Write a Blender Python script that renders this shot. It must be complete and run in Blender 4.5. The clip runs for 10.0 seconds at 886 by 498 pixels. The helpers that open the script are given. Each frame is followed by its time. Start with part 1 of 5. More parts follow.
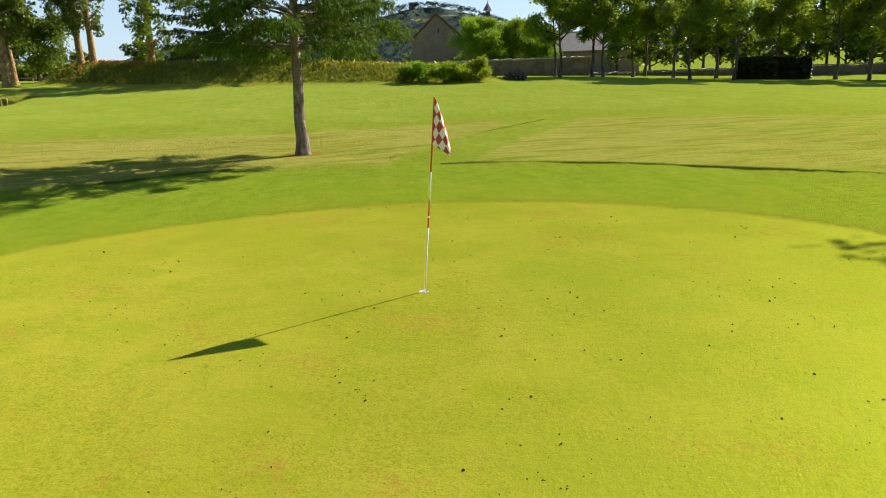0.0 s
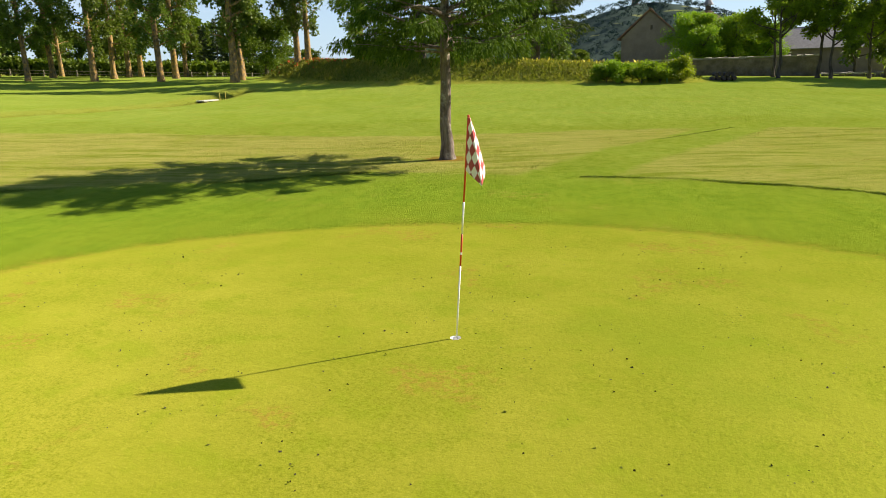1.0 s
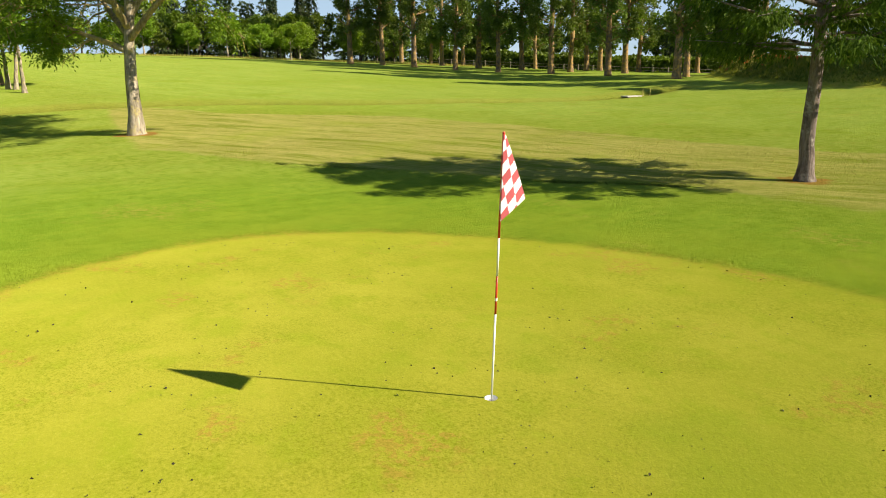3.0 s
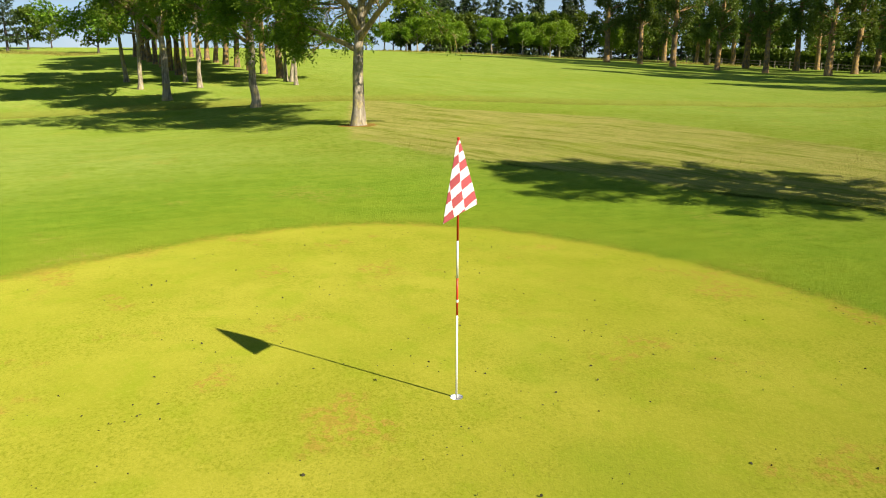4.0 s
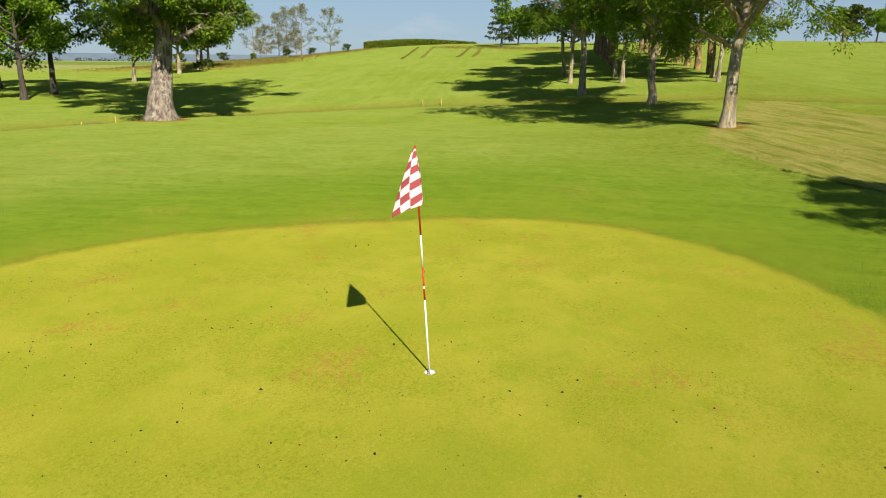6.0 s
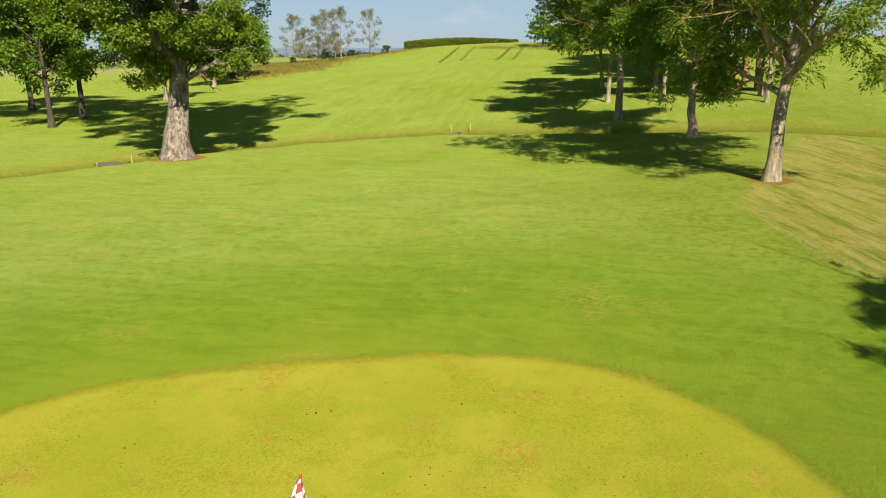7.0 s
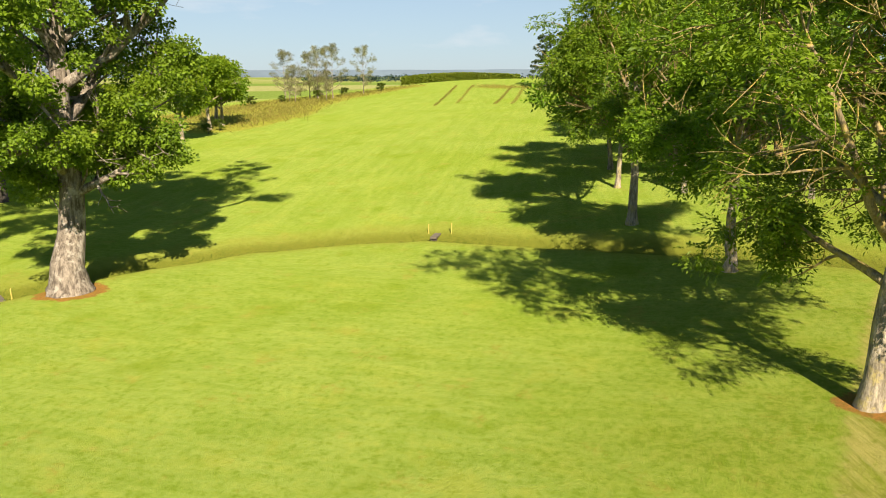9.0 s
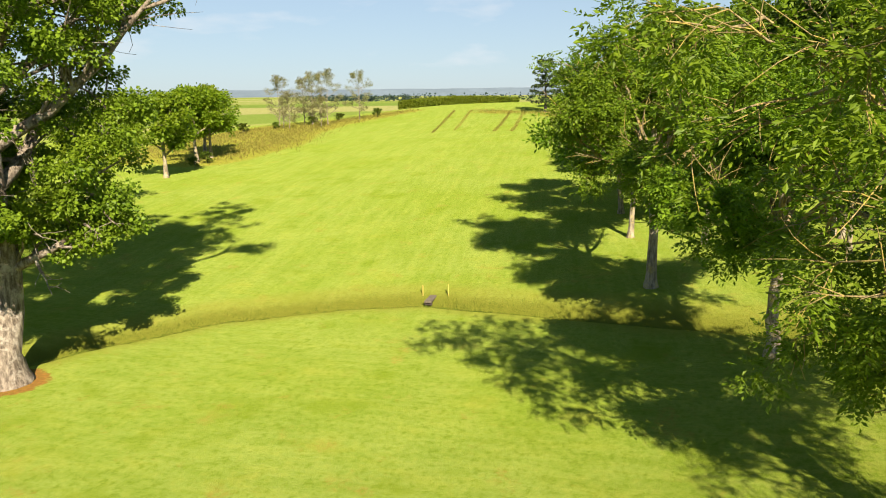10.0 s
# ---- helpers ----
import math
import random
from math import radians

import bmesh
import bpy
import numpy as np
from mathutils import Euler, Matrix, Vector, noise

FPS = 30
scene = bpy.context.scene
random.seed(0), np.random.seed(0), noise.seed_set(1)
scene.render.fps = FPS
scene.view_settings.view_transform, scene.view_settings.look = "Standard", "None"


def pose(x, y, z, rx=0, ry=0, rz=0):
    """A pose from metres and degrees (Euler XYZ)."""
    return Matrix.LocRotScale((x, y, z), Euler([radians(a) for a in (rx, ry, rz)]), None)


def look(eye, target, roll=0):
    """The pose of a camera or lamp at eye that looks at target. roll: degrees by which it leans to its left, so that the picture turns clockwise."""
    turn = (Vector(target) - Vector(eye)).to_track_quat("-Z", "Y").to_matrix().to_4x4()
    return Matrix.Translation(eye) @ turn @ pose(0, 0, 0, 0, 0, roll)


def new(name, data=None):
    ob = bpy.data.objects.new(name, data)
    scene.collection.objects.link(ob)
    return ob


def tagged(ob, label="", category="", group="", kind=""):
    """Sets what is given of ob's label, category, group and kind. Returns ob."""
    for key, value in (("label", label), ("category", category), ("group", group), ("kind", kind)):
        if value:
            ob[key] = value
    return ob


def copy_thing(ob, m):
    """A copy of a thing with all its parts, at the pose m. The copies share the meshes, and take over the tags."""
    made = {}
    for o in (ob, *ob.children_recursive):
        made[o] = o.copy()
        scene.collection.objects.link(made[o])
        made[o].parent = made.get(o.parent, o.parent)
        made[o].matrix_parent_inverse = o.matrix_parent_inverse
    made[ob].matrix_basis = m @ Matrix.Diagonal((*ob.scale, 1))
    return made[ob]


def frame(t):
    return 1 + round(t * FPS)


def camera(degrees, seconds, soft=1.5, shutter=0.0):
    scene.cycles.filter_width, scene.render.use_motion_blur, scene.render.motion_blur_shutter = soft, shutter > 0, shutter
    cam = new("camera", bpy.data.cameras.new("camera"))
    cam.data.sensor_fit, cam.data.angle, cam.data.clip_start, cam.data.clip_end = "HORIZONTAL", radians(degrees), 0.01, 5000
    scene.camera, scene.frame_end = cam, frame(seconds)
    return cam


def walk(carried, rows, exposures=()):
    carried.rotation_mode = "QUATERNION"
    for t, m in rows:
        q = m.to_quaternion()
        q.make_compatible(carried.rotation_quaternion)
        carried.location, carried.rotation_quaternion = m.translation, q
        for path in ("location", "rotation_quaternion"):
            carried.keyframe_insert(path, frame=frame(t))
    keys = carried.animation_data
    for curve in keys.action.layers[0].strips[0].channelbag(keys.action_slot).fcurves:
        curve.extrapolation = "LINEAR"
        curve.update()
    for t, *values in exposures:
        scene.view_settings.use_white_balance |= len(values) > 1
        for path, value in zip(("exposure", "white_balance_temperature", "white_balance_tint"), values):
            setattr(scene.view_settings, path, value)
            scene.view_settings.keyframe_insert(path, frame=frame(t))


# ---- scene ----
cam = camera(62.2, 10.0, soft=1.0)
PATH = [
    (0, (0.398, -0.126, 2.474), (0.305, 1.811, 1.985), -2.4),
    (0.5, (1.178, 0.603, 2.56), (0.822, 2.511, 2.077), -2.4),
    (1, (1.888, 1.353, 2.544), (1.256, 3.19, 2.068), -2.1),
    (1.5, (2.525, 2.095, 2.519), (1.623, 3.818, 2.05), -1.9),
    (2, (3.055, 2.788, 2.512), (1.912, 4.362, 2.048), -1.6),
    (2.5, (3.547, 3.526, 2.513), (2.164, 4.896, 2.053), -1.2),
    (2.7, (3.73, 3.8, 2.521), (2.266, 5.083, 2.061), -1.0),
    (3.8, (4.878, 5.652, 2.577), (3.049, 6.317, 2.115), 0.2),
    (4, (5.138, 6.11, 2.59), (3.265, 6.635, 2.126), 0.3),
    (4.5, (5.594, 7.193, 2.622), (3.661, 7.406, 2.152), 0.4),
    (5, (5.94, 8.353, 2.649), (4.001, 8.237, 2.173), 0.5),
    (5.5, (6.029, 9.277, 2.681), (4.129, 8.879, 2.199), 0.6),
    (6, (5.769, 10.019, 2.827), (3.947, 9.357, 2.335), 0.6),
    (6.2, (5.44, 10.172, 3.005), (3.643, 9.446, 2.509), 0.6),
    (7.3, (2.291, 10.017, 5.206), (0.522, 9.239, 4.692), -0.2),
    (7.5, (1.486, 9.825, 5.413), (-0.286, 9.049, 4.905), 0.1),
    (8, (-0.724, 9.269, 6.18), (-2.494, 8.49, 5.672), -0.1),
    (8.5, (-2.948, 8.647, 6.95), (-4.72, 7.862, 6.454), -0.2),
    (9, (-4.919, 7.984, 7.638), (-6.698, 7.195, 7.175), -0.1),
    (9.5, (-6.67, 7.306, 8.207), (-8.455, 6.514, 7.775), -0.3),
    (10, (-8.586, 6.552, 8.727), (-10.374, 5.76, 8.311), -0.5),
]
EXPOSURE = 1.0
walk(cam, [(t, look(eye, target, roll)) for t, eye, target, roll in PATH],
     exposures=[(0.0, EXPOSURE + 0.34, 6500, 10), (2.7, EXPOSURE + 0.15, 6450, 10), (4.5, EXPOSURE - 0.16, 6150, 10), (5.8, EXPOSURE - 0.46, 6150, 10),
                (7.5, EXPOSURE - 0.28, 6400, 10), (10.0, EXPOSURE + 0.06, 6750, 10)])

# ---- world and sun ----
SUN_WAY = Vector((0.643, 0.508, 0.573)).normalized()
world = bpy.data.worlds.new("sky")
scene.world = world
world.use_nodes = True
wn = world.node_tree
wn.nodes.clear()
sky = wn.nodes.new("ShaderNodeTexSky")
sky.sky_type = "NISHITA"
sky.sun_disc = False
sky.sun_elevation = math.asin(SUN_WAY.z)
sky.sun_rotation = math.atan2(SUN_WAY.x, SUN_WAY.y)
sky.air_density, sky.dust_density, sky.ozone_density = 1.0, 0.2, 2.0
bg = wn.nodes.new("ShaderNodeBackground")
bg.inputs["Strength"].default_value = 0.039
wo = wn.nodes.new("ShaderNodeOutputWorld")
tint = wn.nodes.new("ShaderNodeMix")
tint.data_type, tint.blend_type = "RGBA", "MULTIPLY"
tint.inputs[0].default_value = 1.0
tint.inputs[7].default_value = (0.80, 0.99, 1.15, 1.0)
wn.links.new(sky.outputs[0], tint.inputs[6])
haze = wn.nodes.new("ShaderNodeMix")
haze.data_type = "RGBA"
haze.inputs[7].default_value = (7.6, 9.4, 11.6, 1.0)
wn.links.new(tint.outputs[2], haze.inputs[6])
way = wn.nodes.new("ShaderNodeTexCoord")
aloft = wn.nodes.new("ShaderNodeSeparateXYZ")
wn.links.new(way.outputs["Generated"], aloft.inputs[0])
thin_air = wn.nodes.new("ShaderNodeMapRange")
thin_air.inputs[1].default_value, thin_air.inputs[2].default_value = 0.05, 0.6
thin_air.inputs[3].default_value, thin_air.inputs[4].default_value = 0.6, 0.05
wn.links.new(aloft.outputs[2], thin_air.inputs[0])
wn.links.new(thin_air.outputs[0], haze.inputs[0])
flat = wn.nodes.new("ShaderNodeMapping")
flat.inputs["Scale"].default_value = (1.0, 1.0, 3.5)
wisps = wn.nodes.new("ShaderNodeTexNoise")
wisps.inputs["Scale"].default_value, wisps.inputs["Detail"].default_value = 5.0, 6.0
veil = wn.nodes.new("ShaderNodeMapRange")
veil.inputs[1].default_value, veil.inputs[2].default_value, veil.inputs[4].default_value = 0.60, 0.74, 0.5
cloud = wn.nodes.new("ShaderNodeMix")
cloud.data_type = "RGBA"
cloud.inputs[7].default_value = (11.0, 11.4, 12.0, 1.0)
wn.links.new(way.outputs["Generated"], flat.inputs[0])
wn.links.new(flat.outputs[0], wisps.inputs[0])
wn.links.new(wisps.outputs[0], veil.inputs[0])
wn.links.new(veil.outputs[0], cloud.inputs[0])
wn.links.new(haze.outputs[2], cloud.inputs[6])
wn.links.new(cloud.outputs[2], bg.inputs[0])
wn.links.new(bg.outputs[0], wo.inputs[0])
sun_data = bpy.data.lights.new("sun", "SUN")
sun_data.energy, sun_data.angle, sun_data.color = 5.2, radians(0.6), (1.0, 0.87, 0.68)
new("sun", sun_data).matrix_world = look(SUN_WAY * 100, (0, 0, 0))

# ---- materials ----


class Nodes:
    """Short forms for building a node material."""

    def __init__(self, name):
        self.mat = bpy.data.materials.new(name)
        self.mat.use_nodes = True
        self.nt = self.mat.node_tree
        self.nt.nodes.clear()
        self.out = self.nt.nodes.new("ShaderNodeOutputMaterial")

    def put(self, socket, v):
        if isinstance(v, bpy.types.NodeSocket):
            self.nt.links.new(v, socket)
        elif v is not None:
            if isinstance(v, (list, tuple)) and len(v) == 3 and socket.type == "RGBA":
                v = (*v, 1.0)
            socket.default_value = v

    def node(self, kind, ins=None):
        n = self.nt.nodes.new(kind)
        for k, v in (ins or {}).items():
            self.put(n.inputs[k], v)
        return n

    def math(self, op, a, b=0.5):
        n = self.node("ShaderNodeMath", {0: a, 1: b})
        n.operation = op
        return n.outputs[0]

    def step(self, v, lo, hi, a=0.0, b=1.0):
        n = self.node("ShaderNodeMapRange", {0: v, 1: lo, 2: hi, 3: a, 4: b})
        n.interpolation_type = "SMOOTHSTEP"
        return n.outputs[0]

    def mix(self, f, a, b):
        n = self.node("ShaderNodeMix")
        n.data_type = "RGBA"
        for s, v in ((n.inputs[0], f), (n.inputs[6], a), (n.inputs[7], b)):
            self.put(s, v)
        return n.outputs[2]

    def coords(self, scale=(1, 1, 1), turn=0.0):
        tc = self.node("ShaderNodeTexCoord")
        v = tc.outputs["Object"]
        if turn:
            v = self.node("ShaderNodeMapping", {"Vector": v, "Rotation": (0, 0, turn)}).outputs[0]
        return self.node("ShaderNodeMapping", {"Vector": v, "Scale": scale}).outputs[0]

    def noise(self, vec, scale, detail=3.0, rough=0.55):
        n = self.node("ShaderNodeTexNoise", {"Vector": vec, "Scale": scale, "Detail": detail, "Roughness": rough})
        return n.outputs["Fac"]

    def attr(self, name):
        n = self.node("ShaderNodeAttribute")
        n.attribute_name = name
        return n.outputs["Fac"]

    def bump(self, height, strength, distance):
        return self.node("ShaderNodeBump", {"Height": height, "Strength": strength, "Distance": distance}).outputs[0]

    def surface(self, color, rough=0.8, normal=None, spec=0.3, metal=0.0):
        n = self.node("ShaderNodeBsdfPrincipled", {"Base Color": color, "Roughness": rough, "Specular IOR Level": spec, "Metallic": metal})
        if normal is not None:
            self.put(n.inputs["Normal"], normal)
        return n.outputs[0]

    def done(self, shader):
        self.nt.links.new(shader, self.out.inputs["Surface"])
        return self.mat


def plain(name, color, rough=0.6, var=0.12, scale=8.0, bump=0.0, metal=0.0, spec=0.3):
    m = Nodes(name)
    v = m.coords()
    f = m.noise(v, scale, 4)
    g = m.noise(v, scale * 7, 3)
    c = m.mix(m.step(f, 0.3, 0.7), [x * (1 - var) for x in color], [min(1, x * (1 + var)) for x in color])
    c = m.mix(m.step(g, 0.35, 0.7, 0, 0.35), c, [x * 0.72 for x in color])
    return m.done(m.surface(c, rough, m.bump(g, bump, 0.02) if bump else None, spec, metal))


def leaf_material(name, dark, light, through_light=0.35, rough=0.5, spec=0.25):
    m = Nodes(name)
    geo = m.node("ShaderNodeNewGeometry")
    info = m.node("ShaderNodeObjectInfo")
    r = geo.outputs["Random Per Island"]
    c = m.mix(m.step(r, 0.0, 1.0), dark, light)
    v = m.coords()
    patch = m.noise(v, 0.6, 2)
    c = m.mix(m.step(patch, 0.35, 0.7, 0.0, 0.45), c, [light[0] * 1.15, light[1] * 1.0, light[2] * 0.8])
    hs = m.node("ShaderNodeHueSaturation", {"Hue": m.step(info.outputs["Random"], 0, 1, 0.485, 0.51), "Saturation": 1.0,
                                           "Value": m.step(info.outputs["Random"], 0, 1, 0.85, 1.15), "Color": c})
    c = hs.outputs[0]
    a = m.surface(c, rough, None, spec)
    tint = m.mix(0.6, c, [light[0] * 1.25, light[1] * 1.4, light[2] * 0.5])
    b = m.node("ShaderNodeBsdfTranslucent", {"Color": tint}).outputs[0]
    return m.done(m.node("ShaderNodeMixShader", {0: through_light, 1: a, 2: b}).outputs[0])


def bark_material(name, dark, light, lichen=None, amount=0.3):
    m = Nodes(name)
    v = m.coords((1, 1, 0.22))
    ridge = m.noise(v, 9.0, 5, 0.65)
    fine = m.noise(m.coords((1, 1, 0.5)), 40.0, 3)
    c = m.mix(m.step(ridge, 0.32, 0.68), dark, light)
    c = m.mix(m.step(fine, 0.4, 0.75, 0, 0.5), c, [x * 0.55 for x in dark])
    if lichen:
        spots = m.noise(m.coords(), 3.2, 4, 0.7)
        c = m.mix(m.step(spots, 0.62 - amount * 0.4, 0.72 - amount * 0.2, 0, 0.8), c, lichen)
    hgt = m.math("ADD", ridge, m.math("MULTIPLY", fine, 0.3))
    return m.done(m.surface(c, 0.9, m.bump(hgt, 0.9, 0.05), 0.15))


def ground_material():
    m = Nodes("turf")
    v = m.coords()
    big = m.noise(v, 0.09, 3)
    wide = m.noise(v, 0.45, 4)
    mid = m.noise(v, 2.2, 4, 0.6)
    small = m.noise(v, 11.0, 4, 0.65)
    fine = m.noise(v, 55.0, 3, 0.6)
    grain = m.noise(v, 190.0, 2, 0.6)
    mow = m.noise(m.coords((1.0, 0.35, 1.0), -0.12), 1.5, 5, 0.65)
    jag = m.math("ADD", m.math("MULTIPLY", m.math("SUBTRACT", mid, 0.5), 0.55), m.math("MULTIPLY", m.math("SUBTRACT", small, 0.5), 0.30))
    # fairway
    c = m.mix(m.step(wide, 0.3, 0.7), (0.196, 0.270, 0.056), (0.244, 0.308, 0.074))
    c = m.mix(m.step(mow, 0.52, 0.34, 0, 0.28), c, (0.140, 0.212, 0.020))
    c = m.mix(m.step(mow, 0.48, 0.68, 0, 0.4), c, (0.255, 0.280, 0.042))
    c = m.mix(m.step(big, 0.45, 0.7, 0, 0.5), c, (0.160, 0.235, 0.018))
    beyond = m.step(m.node("ShaderNodeSeparateXYZ", {0: v}).outputs[0], -26.0, -38.0)
    swath = m.mix(beyond, m.noise(m.coords((1.0, 0.16, 1.0), -0.16), 2.8, 5, 0.75), m.noise(m.coords((0.06, 1.0, 1.0), -0.27), 1.6, 4, 0.7))
    c = m.mix(m.step(swath, 0.54, 0.42, 0, 0.32), c, (0.115, 0.190, 0.012))
    c = m.mix(m.step(swath, 0.51, 0.62, 0, 0.25), c, (0.295, 0.310, 0.055))
    c = m.mix(m.step(small, 0.50, 0.70, 0, 0.55), c, (0.125, 0.190, 0.010))
    c = m.mix(m.step(fine, 0.52, 0.70, 0, 0.35), c, (0.320, 0.320, 0.070))
    tuft = m.noise(v, 4.5, 6, 0.78)
    c = m.mix(m.step(tuft, 0.51, 0.62, 0, 0.58), c, (0.098, 0.155, 0.008))
    c = m.mix(m.step(tuft, 0.47, 0.38, 0, 0.4), c, (0.305, 0.315, 0.065))
    blot = m.noise(m.coords((1, 1, 1), 0.7), 0.33, 5, 0.68)
    c = m.mix(m.step(blot, 0.56, 0.68, 0, 0.55), c, (0.128, 0.188, 0.012))
    c = m.mix(m.step(blot, 0.42, 0.32, 0, 0.30), c, (0.310, 0.290, 0.050))
    thin_turf = m.noise(m.coords((1, 1, 1), 2.1), 0.7, 5, 0.7)
    c = m.mix(m.math("MULTIPLY", m.step(thin_turf, 0.57, 0.68, 0, 0.65), m.step(small, 0.4, 0.58)), c, (0.285, 0.185, 0.050))
    # fields and pastures far off
    far = m.attr("far")
    cells = m.node("ShaderNodeTexVoronoi", {"Vector": m.coords((0.006, 0.0085, 1), 0.5), "Scale": 1.0})
    cells.voronoi_dimensions = "2D"
    fields = m.node("ShaderNodeSeparateColor", {0: cells.outputs["Color"]})
    fc = m.mix(m.step(fields.outputs[0], 0.35, 0.45), (0.10, 0.15, 0.04), (0.15, 0.185, 0.05))
    fc = m.mix(m.step(fields.outputs[1], 0.60, 0.62), fc, (0.25, 0.23, 0.11))
    c = m.mix(m.step(far, 0.0, 1.0), c, fc)
    # dry rough
    rough = m.math("ADD", m.attr("rough"), m.math("MULTIPLY", jag, 1.2))
    dull = m.math("MULTIPLY", m.step(rough, -7.0, -1.0), m.step(blot, 0.34, 0.60, 0.25, 0.75))
    c = m.mix(m.math("MULTIPLY", dull, m.step(far, 0.3, 0.0)), c, m.mix(m.step(tuft, 0.42, 0.58), (0.195, 0.215, 0.036), (0.100, 0.148, 0.012)))
    straw = m.noise(m.coords((0.20, 1.4, 1.0), -0.47), 1.3, 5, 0.68)
    rc = m.mix(m.step(straw, 0.36, 0.54), (0.112, 0.122, 0.018), (0.350, 0.275, 0.105))
    rc = m.mix(m.step(m.noise(m.coords((0.30, 2.0, 1.0), -0.47), 3.4, 4, 0.7), 0.48, 0.66, 0, 0.72), rc, (0.36, 0.295, 0.12))
    comb = m.noise(m.coords((0.22, 3.6, 1.0), -0.47), 2.2, 5, 0.74)
    rc = m.mix(m.step(comb, 0.52, 0.42, 0, 0.42), rc, (0.095, 0.098, 0.012))
    rc = m.mix(m.step(tuft, 0.53, 0.64, 0, 0.6), rc, (0.110, 0.120, 0.014))
    rc = m.mix(m.step(wide, 0.52, 0.74, 0, 0.5), rc, (0.170, 0.205, 0.018))
    c = m.mix(m.step(rough, -0.12, 0.25, 0, 0.85), c, rc)
    # collar round the putting green
    green = m.attr("green")
    edge = m.math("ADD", green, m.math("MULTIPLY", jag, 0.55))
    collar = m.math("MULTIPLY", m.step(edge, -8.5, -2.0), m.step(rough, 0.5, -0.3))
    cc = m.mix(m.step(mid, 0.3, 0.7), (0.100, 0.194, 0.014), (0.158, 0.250, 0.020))
    cc = m.mix(m.step(swath, 0.52, 0.62, 0, 0.45), cc, (0.205, 0.268, 0.026))
    cc = m.mix(m.step(swath, 0.48, 0.38, 0, 0.45), cc, (0.066, 0.140, 0.007))
    cc = m.mix(m.step(small, 0.52, 0.75, 0, 0.5), cc, (0.165, 0.230, 0.012))
    cc = m.mix(m.step(tuft, 0.51, 0.62, 0, 0.5), cc, (0.062, 0.118, 0.006))
    cc = m.mix(m.step(fine, 0.50, 0.66, 0, 0.5), cc, (0.085, 0.145, 0.004))
    cc = m.mix(m.math("MULTIPLY", m.step(edge, -3.0, -0.2), m.step(wide, 0.36, 0.64, 0.25, 0.7)), cc, (0.195, 0.235, 0.018))
    cc = m.mix(m.math("MULTIPLY", m.step(wide, 0.56, 0.68), m.step(small, 0.45, 0.6, 0, 0.7)), cc, (0.29, 0.22, 0.05))
    c = m.mix(collar, c, cc)
    # putting green: short, yellow, with worn reddish patches
    gc = m.mix(m.step(wide, 0.32, 0.68), (0.216, 0.222, 0.017), (0.276, 0.260, 0.028))
    gc = m.mix(m.step(mid, 0.48, 0.68, 0, 0.6), gc, (0.188, 0.225, 0.012))
    worn = m.noise(m.coords((1, 1, 1), 0.9), 0.8, 3, 0.6)
    gc = m.mix(m.math("MULTIPLY", m.step(worn, 0.575, 0.65), m.step(small, 0.46, 0.56, 0, 0.8)), gc, (0.300, 0.155, 0.036))
    gc = m.mix(m.math("MULTIPLY", m.step(small, 0.50, 0.66, 0, 0.35), m.step(worn, 0.46, 0.64)), gc, (0.150, 0.175, 0.010))
    gc = m.mix(m.math("MULTIPLY", m.step(fine, 0.52, 0.66, 0, 0.65), m.step(worn, 0.38, 0.58)), gc, (0.13, 0.125, 0.012))
    clumpy = m.step(m.noise(m.coords((1, 1, 1), 0.4), 0.55, 4, 0.65), 0.44, 0.60)
    gc = m.mix(m.math("MULTIPLY", clumpy, m.step(fine, 0.50, 0.66, 0, 0.5)), gc, (0.150, 0.165, 0.008))
    gc = m.mix(m.math("MULTIPLY", clumpy, m.step(m.noise(v, 17.0, 5, 0.72), 0.54, 0.66, 0, 0.6)), gc, (0.120, 0.140, 0.008))
    pitted = m.noise(v, 30.0, 4, 0.72)
    gc = m.mix(m.math("MULTIPLY", m.step(clumpy, 0, 1, 0.35, 1.0), m.step(pitted, 0.50, 0.66, 0, 0.6)), gc, (0.120, 0.135, 0.006))
    gc = m.mix(m.step(pitted, 0.46, 0.34, 0, 0.35), gc, (0.330, 0.310, 0.045))
    lush = m.noise(m.coords((1, 1, 1), 1.7), 0.28, 4, 0.6)
    gc = m.mix(m.step(lush, 0.52, 0.68, 0, 0.4), gc, (0.158, 0.212, 0.014))
    fresh = m.node("ShaderNodeMix")
    fresh.data_type, fresh.blend_type = "RGBA", "MULTIPLY"
    for k, w in ((0, 1.0), (6, c), (7, (0.99, 1.01, 1.0))):
        m.put(fresh.inputs[k], w)
    c = fresh.outputs[2]
    on_green = m.step(edge, -0.14, 0.12)
    c = m.mix(on_green, c, gc)
    # thin worn line where the two cuts meet
    rim = m.math("MULTIPLY", m.step(edge, -0.24, -0.06), m.step(edge, 0.16, 0.02))
    rim = m.math("MULTIPLY", rim, m.step(wide, 0.36, 0.54, 0.15, 1.0))
    c = m.mix(m.math("MULTIPLY", rim, 0.42), c, m.mix(m.step(small, 0.42, 0.56), (0.26, 0.135, 0.028), (0.085, 0.105, 0.008)))
    # ditch: bed mixed darker than the turf, straw-brown band along its lips
    ditch = m.math("SUBTRACT", m.attr("ditch"), m.math("MULTIPLY", jag, 1.2))
    c = m.mix(m.step(ditch, 1.2, 0.5, 0, 0.9), c, (0.050, 0.068, 0.008))
    c = m.mix(m.math("MULTIPLY", m.step(ditch, 2.4, 1.2), 0.5), c, (0.215, 0.19, 0.04))
